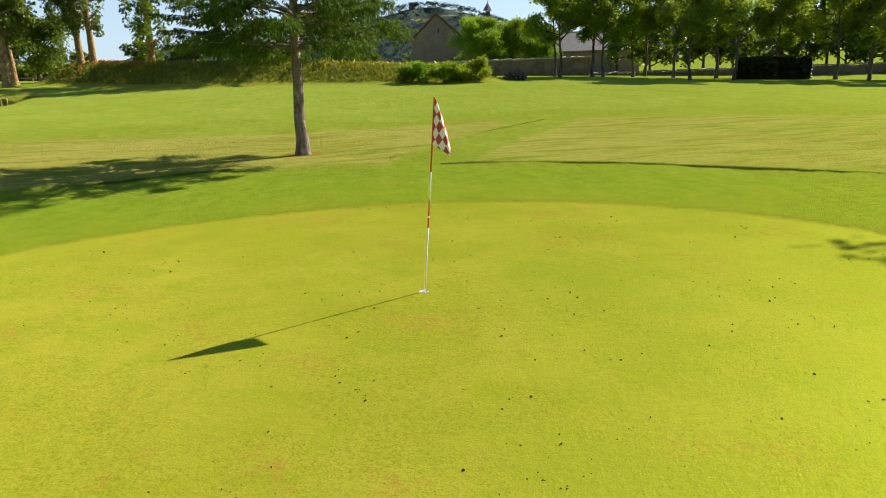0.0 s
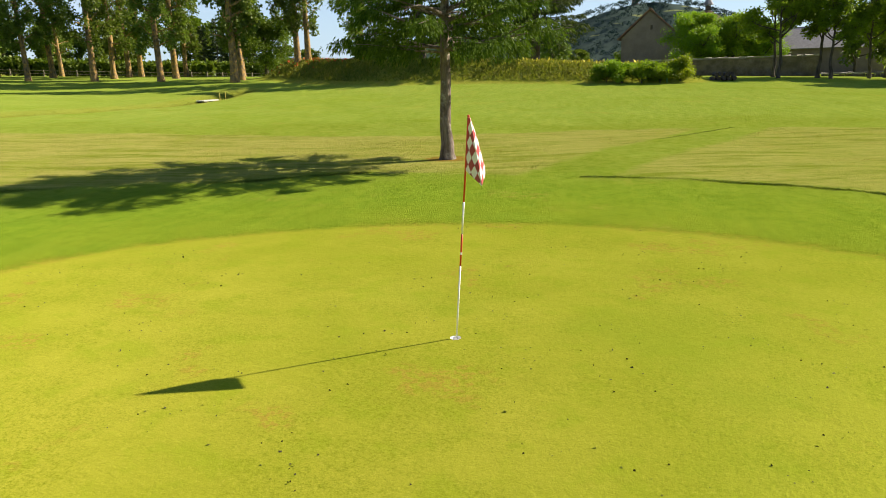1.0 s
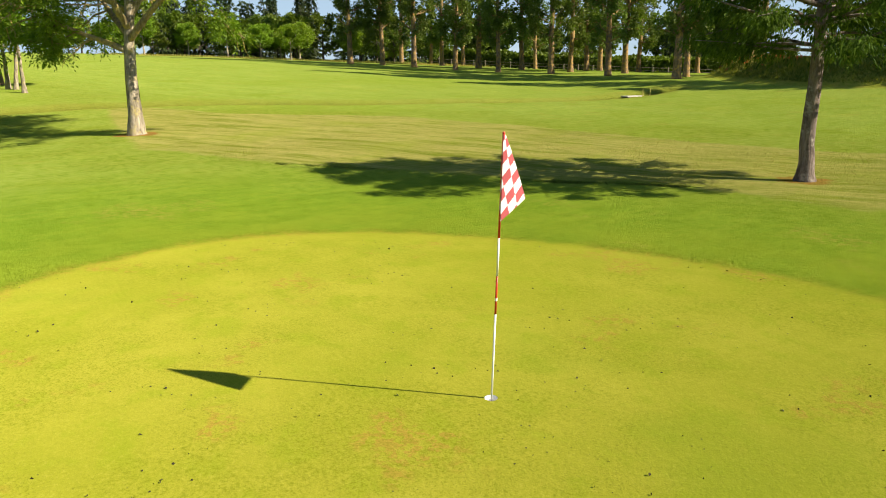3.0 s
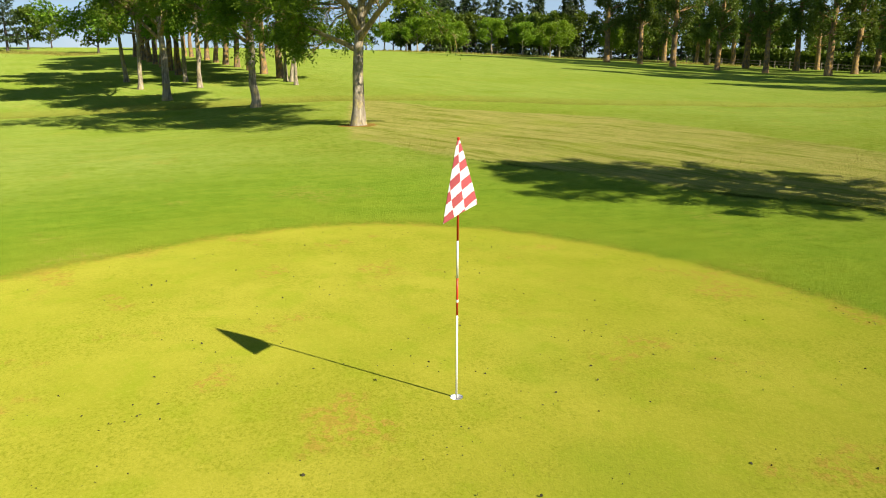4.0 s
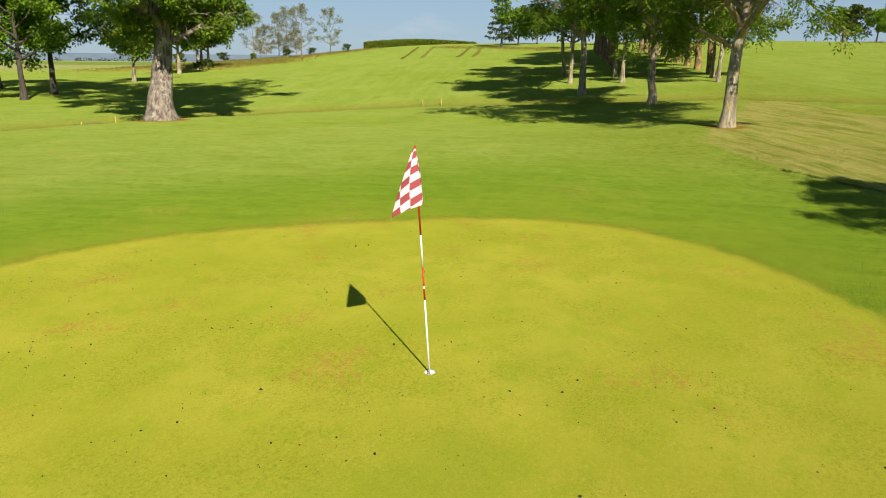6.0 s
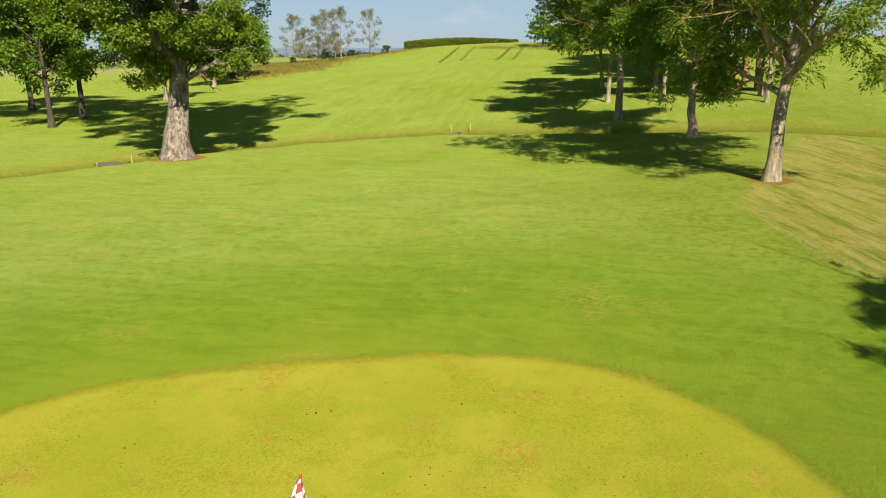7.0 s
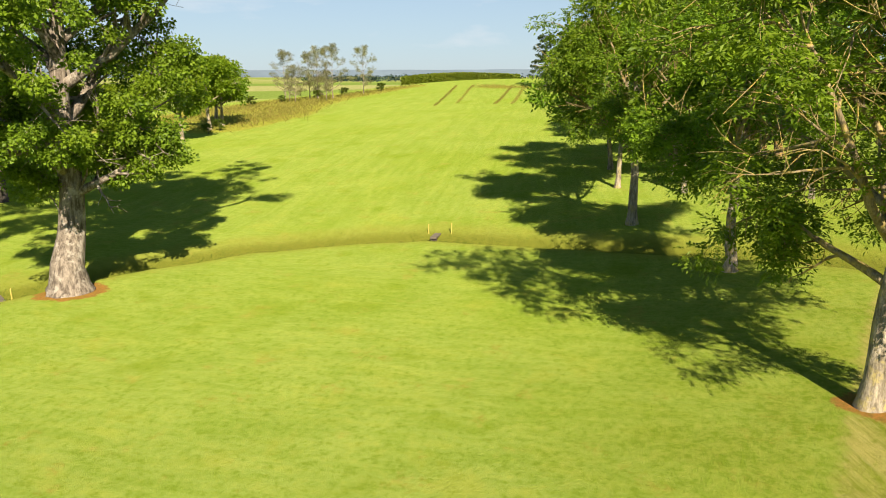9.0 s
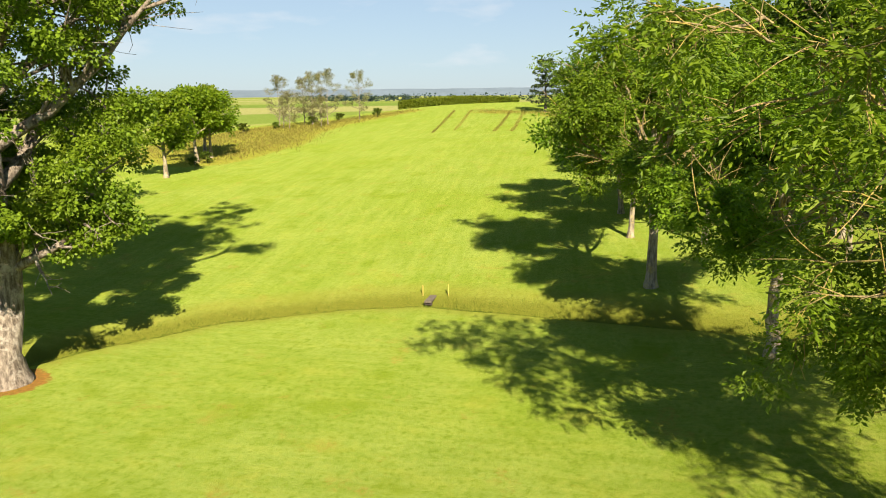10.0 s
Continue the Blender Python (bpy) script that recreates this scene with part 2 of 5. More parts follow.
    # tall unmown grass
    tall = m.math("ADD", m.attr("tall"), m.math("MULTIPLY", jag, 2.0))
    tc = m.mix(m.step(mid, 0.35, 0.65), (0.17, 0.18, 0.025), (0.27, 0.23, 0.05))
    c = m.mix(m.step(tall, -0.5, 0.8), c, tc)
    # bare earth round the trunks
    soil = m.math("ADD", m.attr("soil"), m.math("MULTIPLY", jag, 1.3))
    c = m.mix(m.step(soil, -0.06, 0.08), c, m.mix(m.step(small, 0.4, 0.6), (0.30, 0.085, 0.040), (0.17, 0.060, 0.032)))
    # blades
    c = m.mix(m.math("MULTIPLY", m.step(grain, 0.42, 0.60, 0, 0.85), m.step(edge, -0.1, 0.1, 1.0, 0.35)), c, m.mix(0.5, c, (0.03, 0.05, 0.002)))
    lumps = m.math("ADD", m.math("MULTIPLY", small, 1.0), m.math("MULTIPLY", fine, 0.55))
    lumps = m.math("ADD", lumps, m.math("MULTIPLY", grain, 0.25))
    depth = m.step(edge, -0.1, 0.1, 0.05, 0.010)
    bump = m.node("ShaderNodeBump", {"Height": lumps, "Strength": 0.8, "Distance": depth}).outputs[0]
    a = m.surface(c, 0.9, bump, 0.0)
    wax = m.node("ShaderNodeBsdfGlossy", {"Color": (0.78, 0.95, 0.08), "Roughness": 0.62, "Normal": bump}).outputs[0]
    a.node.inputs["Diffuse Roughness"].default_value = 0.7
    a.node.inputs["Sheen Weight"].default_value = 0.12
    a.node.inputs["Sheen Roughness"].default_value = 0.5
    a.node.inputs["Sheen Tint"].default_value = (0.70, 0.9, 0.08, 1.0)
    return m.done(m.node("ShaderNodeMixShader", {0: 0.05, 1: a, 2: wax}).outputs[0])


TURF = ground_material()
LEAF_ASH = leaf_material("ash leaf", (0.066, 0.140, 0.008), (0.175, 0.300, 0.016), 0.30)
LEAF_OAK = leaf_material("oak leaf", (0.075, 0.135, 0.009), (0.172, 0.270, 0.018), 0.28)
LEAF_POPLAR = leaf_material("poplar leaf", (0.045, 0.085, 0.012), (0.125, 0.180, 0.028), 0.42)
LEAF_LIME = leaf_material("lime leaf", (0.080, 0.155, 0.008), (0.190, 0.290, 0.015), 0.40)
LEAF_HORN = leaf_material("hornbeam leaf", (0.075, 0.130, 0.009), (0.175, 0.250, 0.018), 0.54)
LEAF_WOOD = leaf_material("woodland leaf", (0.045, 0.085, 0.008), (0.115, 0.165, 0.014), 0.32)
NEEDLE = leaf_material("fir needle", (0.022, 0.052, 0.006), (0.090, 0.142, 0.014), 0.25, 0.6, 0.06)
NEEDLE_CEDAR = leaf_material("cedar needle", (0.016, 0.032, 0.008), (0.060, 0.085, 0.016), 0.15, 0.6, 0.06)
NEEDLE_FAR = leaf_material("spruce needle", (0.020, 0.040, 0.012), (0.045, 0.070, 0.018), 0.15, 0.6)
LARCH = leaf_material("larch needle", (0.13, 0.15, 0.06), (0.25, 0.25, 0.11), 0.4, 0.6)
STRAW_TALL = leaf_material("tall straw", (0.18, 0.19, 0.04), (0.335, 0.30, 0.08), 0.45, 0.7, 0.1)
STALK = leaf_material("dry grass stalk", (0.15, 0.16, 0.024), (0.27, 0.235, 0.055), 0.40, 0.7)
BLADE = leaf_material("rank grass blade", (0.045, 0.085, 0.006), (0.12, 0.165, 0.014), 0.2, 0.7)
BANK_BLADE = leaf_material("lush bank grass", (0.062, 0.100, 0.008), (0.185, 0.195, 0.026), 0.40, 0.7)
BARK_ASH = bark_material("ash bark", (0.15, 0.125, 0.085), (0.45, 0.39, 0.29), (0.42, 0.35, 0.13), 0.32)
BARK_TWIG = bark_material("lichened twig", (0.20, 0.16, 0.075), (0.40, 0.32, 0.15), (0.48, 0.36, 0.08), 0.5)
BARK_LIMB = bark_material("lichened limb", (0.17, 0.135, 0.08), (0.40, 0.32, 0.18), (0.48, 0.36, 0.09), 0.4)
BARK_OAK = bark_material("oak bark", (0.095, 0.075, 0.058), (0.36, 0.305, 0.245), (0.42, 0.38, 0.32), 0.3)
BARK_FIR = bark_material("fir bark", (0.085, 0.066, 0.055), (0.25, 0.20, 0.17), (0.36, 0.33, 0.28), 0.25)
BARK_POPLAR = bark_material("poplar bark", (0.11, 0.080, 0.05), (0.30, 0.215, 0.12), (0.42, 0.26, 0.06), 0.42)
BARK_DARK = bark_material("dark bark", (0.05, 0.042, 0.035), (0.13, 0.11, 0.09))

# ---- the lie of the land ----
DITCH = [(-14, -20), (-21, -17.2), (-26.6, -15.8), (-31, -13.4), (-34.2, -9), (-35.3, -5.9), (-34.9, -1), (-34.5, 4), (-34, 10),
         (-31.5, 17), (-28.5, 24), (-27, 31), (-27, 37), (-28.4, 43.3), (-31, 51)]
BANK = [(-34, 66), (-27.5, 60.5), (-20.5, 57.6), (-11.5, 59), (-4, 58.8), (-1.2, 58.6)]
CUT_EDGE = [(-60, 16), (-40, 13), (-26, 10.6), (-18.2, 9.5), (-13.3, 11.6), (-10.8, 13.9), (-8.4, 15.4), (-5.5, 17.6), (-0.4, 17.4), (1.9, 17.4),
            (3.9, 17.2), (5.1, 16.9), (7.5, 16.4), (9.1, 15.8), (13, 12.6), (18, 4), (20, -20)]
ROUGH_TOP = [(-60, 6), (-40, 10.5), (-33, 12.4), (-25.7, 15.2), (-21.4, 20.3), (-11.8, 23.4), (-6.8, 24.8), (-2.0, 27.7), (3.0, 30.2), (10.7, 31.6), (17, 31.6), (40, 32), (90, 30)]
LANE = [(-1.0, 16.7), (0.5, 22.0), (3.6, 30.8)]
RELIEF = (0.0309, 1.8483, 0.4088, 0.8174, 0.6042, 0.1011, -0.2386, -0.6043, -0.1561, -0.1058)
HOLLOWS = ((-34, -12, 13, -0.8134), (-43, 56, 16, -1.5087), (-22, 12, 10, 0.0619), (-34, -12, 26, -0.2319),
           (-5, 20, 6, -0.096), (1, 17, 5, 0.126), (-8, 13, 4, -0.194), (-3, 9, 4, 0.066), (-25, 4, 4, -0.291), (-29, -2, 6, -0.031), (-30, 10, 6, 0.06), (-43, -7, 6, -0.029),
           (-22.6, -14.4, 3.5, 0.115), (-62, -45, 10, -0.289), (-34, -34, 8, 0.008), (-30, 44, 12, -0.289), (-38, 60, 14, 1.131), (-50, 68, 14, 0.43), (9, 66, 16, 0.592), (-15, 62, 16, 0.432))
CREST = ((-158, -56, 22, 2.1), (-102, -31, 14, -0.9))
HOLE = (-0.21, 7.73)


def away(x, y, line):
    """Distance from points to a polyline."""
    best = np.full(np.shape(x), 1e9)
    for (ax, ay), (bx, by) in zip(line[:-1], line[1:]):
        dx, dy = bx - ax, by - ay
        s = np.clip(((x - ax) * dx + (y - ay) * dy) / (dx * dx + dy * dy), 0, 1)
        best = np.minimum(best, np.hypot(x - ax - s * dx, y - ay - s * dy))
    return best


def ramp(v, lo, hi):
    s = np.clip((v - lo) / (hi - lo), 0, 1)
    return s * s * (3 - 2 * s)


def curve_y(x, line):
    a = np.array(line, float)
    return np.interp(x, a[:, 0], a[:, 1])


def green_in(x, y):
    """Metres inside the putting green's edge (outside: minus)."""
    dx, dy = np.asarray(x) - 0.2, np.asarray(y) - 6.9
    ang = np.arctan2(dy / 6.15, dx / 7.1)
    r = np.hypot(dx / 7.1, dy / 6.15)
    rim = (0.9947 + 0.0281 * np.cos(1 * ang) - 0.0100 * np.sin(1 * ang) + 0.0015 * np.cos(2 * ang) + 0.0026 * np.sin(2 * ang) + 0.0063 * np.cos(3 * ang) + 0.0357 * np.sin(3 * ang) + 0.0016 * np.cos(4 * ang) - 0.0220 * np.sin(4 * ang) - 0.0091 * np.cos(5 * ang) + 0.0008 * np.sin(5 * ang))
    return (rim - r) * 6.5


def land(x, y):
    x, y = np.asarray(x, float), np.asarray(y, float)
    u, v = -4 * np.tanh(x / 200), 4 * np.tanh((y - 8) / 200)
    k = RELIEF
    z = k[0] + k[1] * u + k[2] * v + k[3] * u * u + k[4] * u * v + k[5] * v * v + k[6] * u * u * v + k[7] * u * v * v + k[8] * u ** 3 + k[9] * v ** 3
    for cx, cy, s, a in HOLLOWS:
        z = z + a * np.exp(-((x - cx) ** 2 + (y - cy) ** 2) / (2 * s * s))
    r = np.hypot(x, y - 8)
    rise = ramp(y, 30, 60) * ramp(-x, 35, 60)
    near = 1 - ramp(r, 138 - 26 * rise, 215 - 25 * rise)
    plainland = 2.0 + 4.7 * ramp(-x, 35, 110) * ramp(y, 30, 90) - 6.0 * ramp(r, 300, 1500)
    z = z * near + plainland * (1 - near)
    for cx, cy, w, h in CREST:
        z = z + h * np.exp(-((x - cx) ** 2 + (y - cy) ** 2) / (2 * w * w))
    d = away(x, y, DITCH)
    z = z - 0.5 * np.exp(-(d / 0.85) ** 2) * near
    b = away(x, y, BANK)
    z = z + (1.6 - 0.5 * ramp(x, -16, -3)) * (1 - ramp(b, 0.4, 4.6))
    g = green_in(x, y)
    z = z + 0.035 * (1 - ramp(g, -0.25, 0.05)) * ramp(g, -6, -1.0)
    cut = y - curve_y(x, CUT_EDGE)
    z = z + 0.05 * ramp(cut, -0.15, 0.15) * (ramp(x, -1.5, 0.5) * (1 - ramp(x, 11, 14)) + ramp(x, -18, -14) * (1 - ramp(x, -6.5, -5))) * (1 - ramp(cut, 3, 8))
    return z


def on_land(x, y):
    return float(land(x, y))


def mesh_np(name, verts, quads=None, tris=None, smooth=False):
    me = bpy.data.meshes.new(name)
    verts = np.asarray(verts, np.float32)
    loops, starts, n = [], [], 0
    for f in (quads, tris):
        if f is not None and len(f):
            f = np.asarray(f, np.int32)
            starts.append(np.arange(len(f), dtype=np.int32) * f.shape[1] + n)
            loops.append(f.ravel())
            n += f.size
    loops, starts = np.concatenate(loops), np.concatenate(starts)
    me.vertices.add(len(verts))
    me.vertices.foreach_set("co", verts.ravel())
    me.loops.add(len(loops))
    me.loops.foreach_set("vertex_index", loops)
    me.polygons.add(len(starts))
    me.polygons.foreach_set("loop_start", starts)
    me.polygons.foreach_set("use_smooth", np.full(len(starts), smooth, bool))
    me.update(calc_edges=True)
    me.validate()
    return me


def thing(name, x, y, z=None, turn=0.0, label="", category="", group="", kind=""):
    ob = new(name)
    ob.matrix_basis = pose(x, y, on_land(x, y) if z is None else z, 0, 0, turn)
    return tagged(ob, label, category, group, kind)


def child(name, me, mat, parent, label=""):
    if mat is not None:
        me.materials.append(mat)
    ob = new(name, me)
    ob.parent = parent
    return tagged(ob, label)


def part(name, bm, mat, parent, label="", smooth=False):
    me = bpy.data.meshes.new(name)
    if smooth:
        for f in bm.faces:
            f.smooth = True
    bm.to_mesh(me)
    bm.free()
    return child(name, me, mat, parent, label)


def box(bm, cx, cy, cz, sx, sy, sz, bevel=0.0, m=None):
    """A box by centre and full sizes, its edges bevelled."""
    r = bmesh.ops.create_cube(bm, size=1.0, matrix=(m or Matrix()) @ Matrix.LocRotScale((cx, cy, cz), None, (sx, sy, sz)))
    if bevel:
        edges = list({e for v in r["verts"] for e in v.link_edges})
        bmesh.ops.bevel(bm, geom=edges, offset=bevel, segments=2, affect="EDGES", profile=0.5)


# ground sheet
def lines(lo, hi, fine, mid_lo, mid_hi, mid, extra):
    a = list(np.arange(lo, hi + 1e-6, fine))
    s, p = mid, hi
    up = []
    while p < 4200:
        p += s if p < mid_hi else s
        if p > mid_hi:
            s *= 1.09
        up.append(p)
    s, p, dn = mid, lo, []
    while p > -4200:
        p -= s
        if p < mid_lo:
            s *= 1.09
        dn.append(p)
    vals = sorted(dn + a + up)
    vals = [w for w in vals if all(abs(w - e) > 0.1 for e in extra)] + list(extra)
    return np.array(sorted(vals))


def build_ground():
    xs = lines(-12, 10, 0.25, -52, 30, 0.5, (HOLE[0] - 0.1, HOLE[0] + 0.1))
    ys = lines(0, 20, 0.25, -22, 90, 0.5, (HOLE[1] - 0.1, HOLE[1] + 0.1))
    gx, gy = np.meshgrid(xs, ys)
    x, y = gx.ravel(), gy.ravel()
    z = land(x, y)
    near = np.exp(-(np.hypot(x, y - 8) / 120) ** 2)
    ripple = 0.02 * np.sin(x * 1.3 + np.sin(y * 0.7)) * np.sin(y * 1.1 + 0.5 * np.sin(x * 0.9)) + 0.03 * np.sin(x * 0.31 + 1) * np.sin(y * 0.37)
    z = z + ripple * near * ramp(-green_in(x, y), 0.5, 6)
    nx, ny = len(xs), len(ys)
    i = np.arange(nx * ny).reshape(ny, nx)
    quads = np.stack([i[:-1, :-1], i[:-1, 1:], i[1:, 1:], i[1:, :-1]], -1)
    cx = int(np.searchsorted(xs, HOLE[0])) - 1
    cy = int(np.searchsorted(ys, HOLE[1])) - 1
    corner = quads[cy, cx].copy()
    keep = np.ones(quads.shape[:2], bool)
    keep[cy, cx] = False
    quads = quads[keep]
    # the cell with the cup: a square with a round hole
    n = 24
    ang = np.arange(n) * 2 * math.pi / n - 3 * math.pi / 4
    rx, ry = HOLE[0] + 0.054 * np.cos(ang), HOLE[1] + 0.054 * np.sin(ang)
    ring = np.arange(n) + nx * ny
    x, y = np.append(x, rx), np.append(y, ry)
    z = np.append(z, land(rx, ry))
    half = []
    for q in range(4):
        a, b = corner[q], corner[(q + 1) % 4]
        k = [ring[(q * 6 + s) % n] for s in range(7)]
        for s in range(3):
            half.append((a, k[s + 1], k[s]))
        half.append((a, b, k[3]))
        for s in range(3, 6):
            half.append((b, k[s + 1], k[s]))
    me = mesh_np("ground", np.stack([x, y, z], -1), quads, half, True)
    layers = {
        "green": green_in(x, y),
        "rough": np.minimum(np.minimum(np.minimum(y - curve_y(x, CUT_EDGE), curve_y(x, ROUGH_TOP) - y), away(x, y, LANE) - 1.0), 0.6 - 0.22 * ramp(-x, 12, 20)),
        "ditch": np.minimum(away(x, y, DITCH), 50.0),
        "far": ramp(np.hypot(x, y - 8), 150, 190),
    }
    tall = np.full(len(x), -9.0)
    tall = np.maximum(tall, 4.6 - away(x, y, BANK))
    for a in TALL_GRASS:
        tall = np.maximum(tall, a[1] - away(x, y, a[0]))
    layers["tall"] = tall
    soil = np.full(len(x), -5.0)
    for sx, sy, sr in SOIL:
        soil = np.maximum(soil, sr - np.hypot(x - sx, y - sy))
    layers["soil"] = soil
    for k, w in layers.items():
        at = me.attributes.new(k, "FLOAT", "POINT")
        at.data.foreach_set("value", w.astype(np.float32))
    me.materials.append(TURF)
    return tagged(new("ground", me), "mown golf turf with a yellow putting green, darker collar and dry rough", "grass", "", "structure")


TALL_GRASS = [([(-71, -48.5), (-84, -51), (-100, -59), (-114, -62), (-124, -60.5), (-134, -57.5)], 5.0), ([(-74, -60), (-100, -70), (-120, -74)], 9.0),
              ([(-129, -40), (-126, -34), (-124, -28), (-117, -19), (-107, -12)], 2.2),
              ([(-97, 52), (-88, 62), (-84, 75)], 2.5), ([(-118, 30), (-108, 47), (-97, 52)], 2.0)]
SOIL = [(-4.34, 20.1, 0.62), (-21.75, 10.42, 0.66), (-22.65, -14.5, 1.25), (-29.5, -31.0, 0.5), (-33.2, -32.5, 0.5), (-31.4, 7.1, 0.3), (-37.65, 2.67, 0.3)]
build_ground()


# ---- trees ----
def tube(path, radii, sides, rng=None, rough=0.0):
    """Verts and quads of a tapered, uneven limb along a path."""
    p = np.asarray(path, float)
    t = np.gradient(p, axis=0)
    t /= np.linalg.norm(t, axis=1)[:, None] + 1e-9
    up = np.where(np.abs(t[:, 2:3]) > 0.9, np.array([[1.0, 0, 0]]), np.array([[0, 0, 1.0]]))
    a = np.cross(t, up)
    a /= np.linalg.norm(a, axis=1)[:, None] + 1e-9
    for k in range(1, len(a)):
        if a[k] @ a[k - 1] < 0:
            a[k] = -a[k]
    b = np.cross(t, a)
    ang = np.arange(sides) * 2 * math.pi / sides
    r = np.asarray(radii, float)[:, None] * np.ones(sides)
    if rng is not None and rough:
        r = r * (1 + rough * rng.normal(size=r.shape))
    v = p[:, None] + r[..., None] * (np.cos(ang)[None, :, None] * a[:, None] + np.sin(ang)[None, :, None] * b[:, None])
    i = np.arange(len(p) * sides).reshape(len(p), sides)
    j = np.roll(i, -1, axis=1)
    q = np.stack([i[:-1], j[:-1], j[1:], i[1:]], -1).reshape(-1, 4)
    return v.reshape(-1, 3), q


class Pile:
    """Collects pieces of one mesh."""

    def __init__(self):
        self.v, self.q, self.n = [], [], 0

    def add(self, v, q):
        self.v.append(v)
        self.q.append(q + self.n)
        self.n += len(v)

    def mesh(self, name, smooth=True):
        return mesh_np(name, np.concatenate(self.v), np.concatenate(self.q), None, smooth)


def unit(v):
    return v / (np.linalg.norm(v, axis=-1, keepdims=True) + 1e-9)


def leaves(base, way, size, width, rng, droop=0.15):
    """Bent four-cornered leaves."""
    n = len(base)
    size = size * rng.uniform(0.6, 1.3, (n, 1))
    side = unit(np.cross(way, rng.normal(size=(n, 3)) * 0.75 + np.array([[0.25, 0.2, 0.9]])))
    fold = np.cross(way, side)
    mid = base + way * size * 0.5
    v0, v2 = base, base + way * size - np.array([[0, 0, 1.0]]) * size * droop
    v1 = mid + side * size * width + fold * size * 0.12
    v3 = mid - side * size * width + fold * size * 0.12
    v = np.stack([v0, v1, v2, v3], 1).reshape(-1, 3)
    return v, np.arange(4 * n).reshape(n, 4)


def bend(rng, start, way, length, n, lift, wobble):
    """A path that starts along way and turns up (lift > 0) or down."""
    p, d = [np.array(start, float)], np.array(way, float)
    d /= np.linalg.norm(d)
    for k in range(n):
        d = d + np.array([0, 0, lift / n]) + rng.normal(size=3) * wobble
        d /= np.linalg.norm(d)
        p.append(p[-1] + d * length / n)
    return np.array(p)


def along(path, s):
    k = s * (len(path) - 1)
    i = min(int(k), len(path) - 2)
    return path[i] + (path[i + 1] - path[i]) * (k - i), path[i + 1] - path[i]


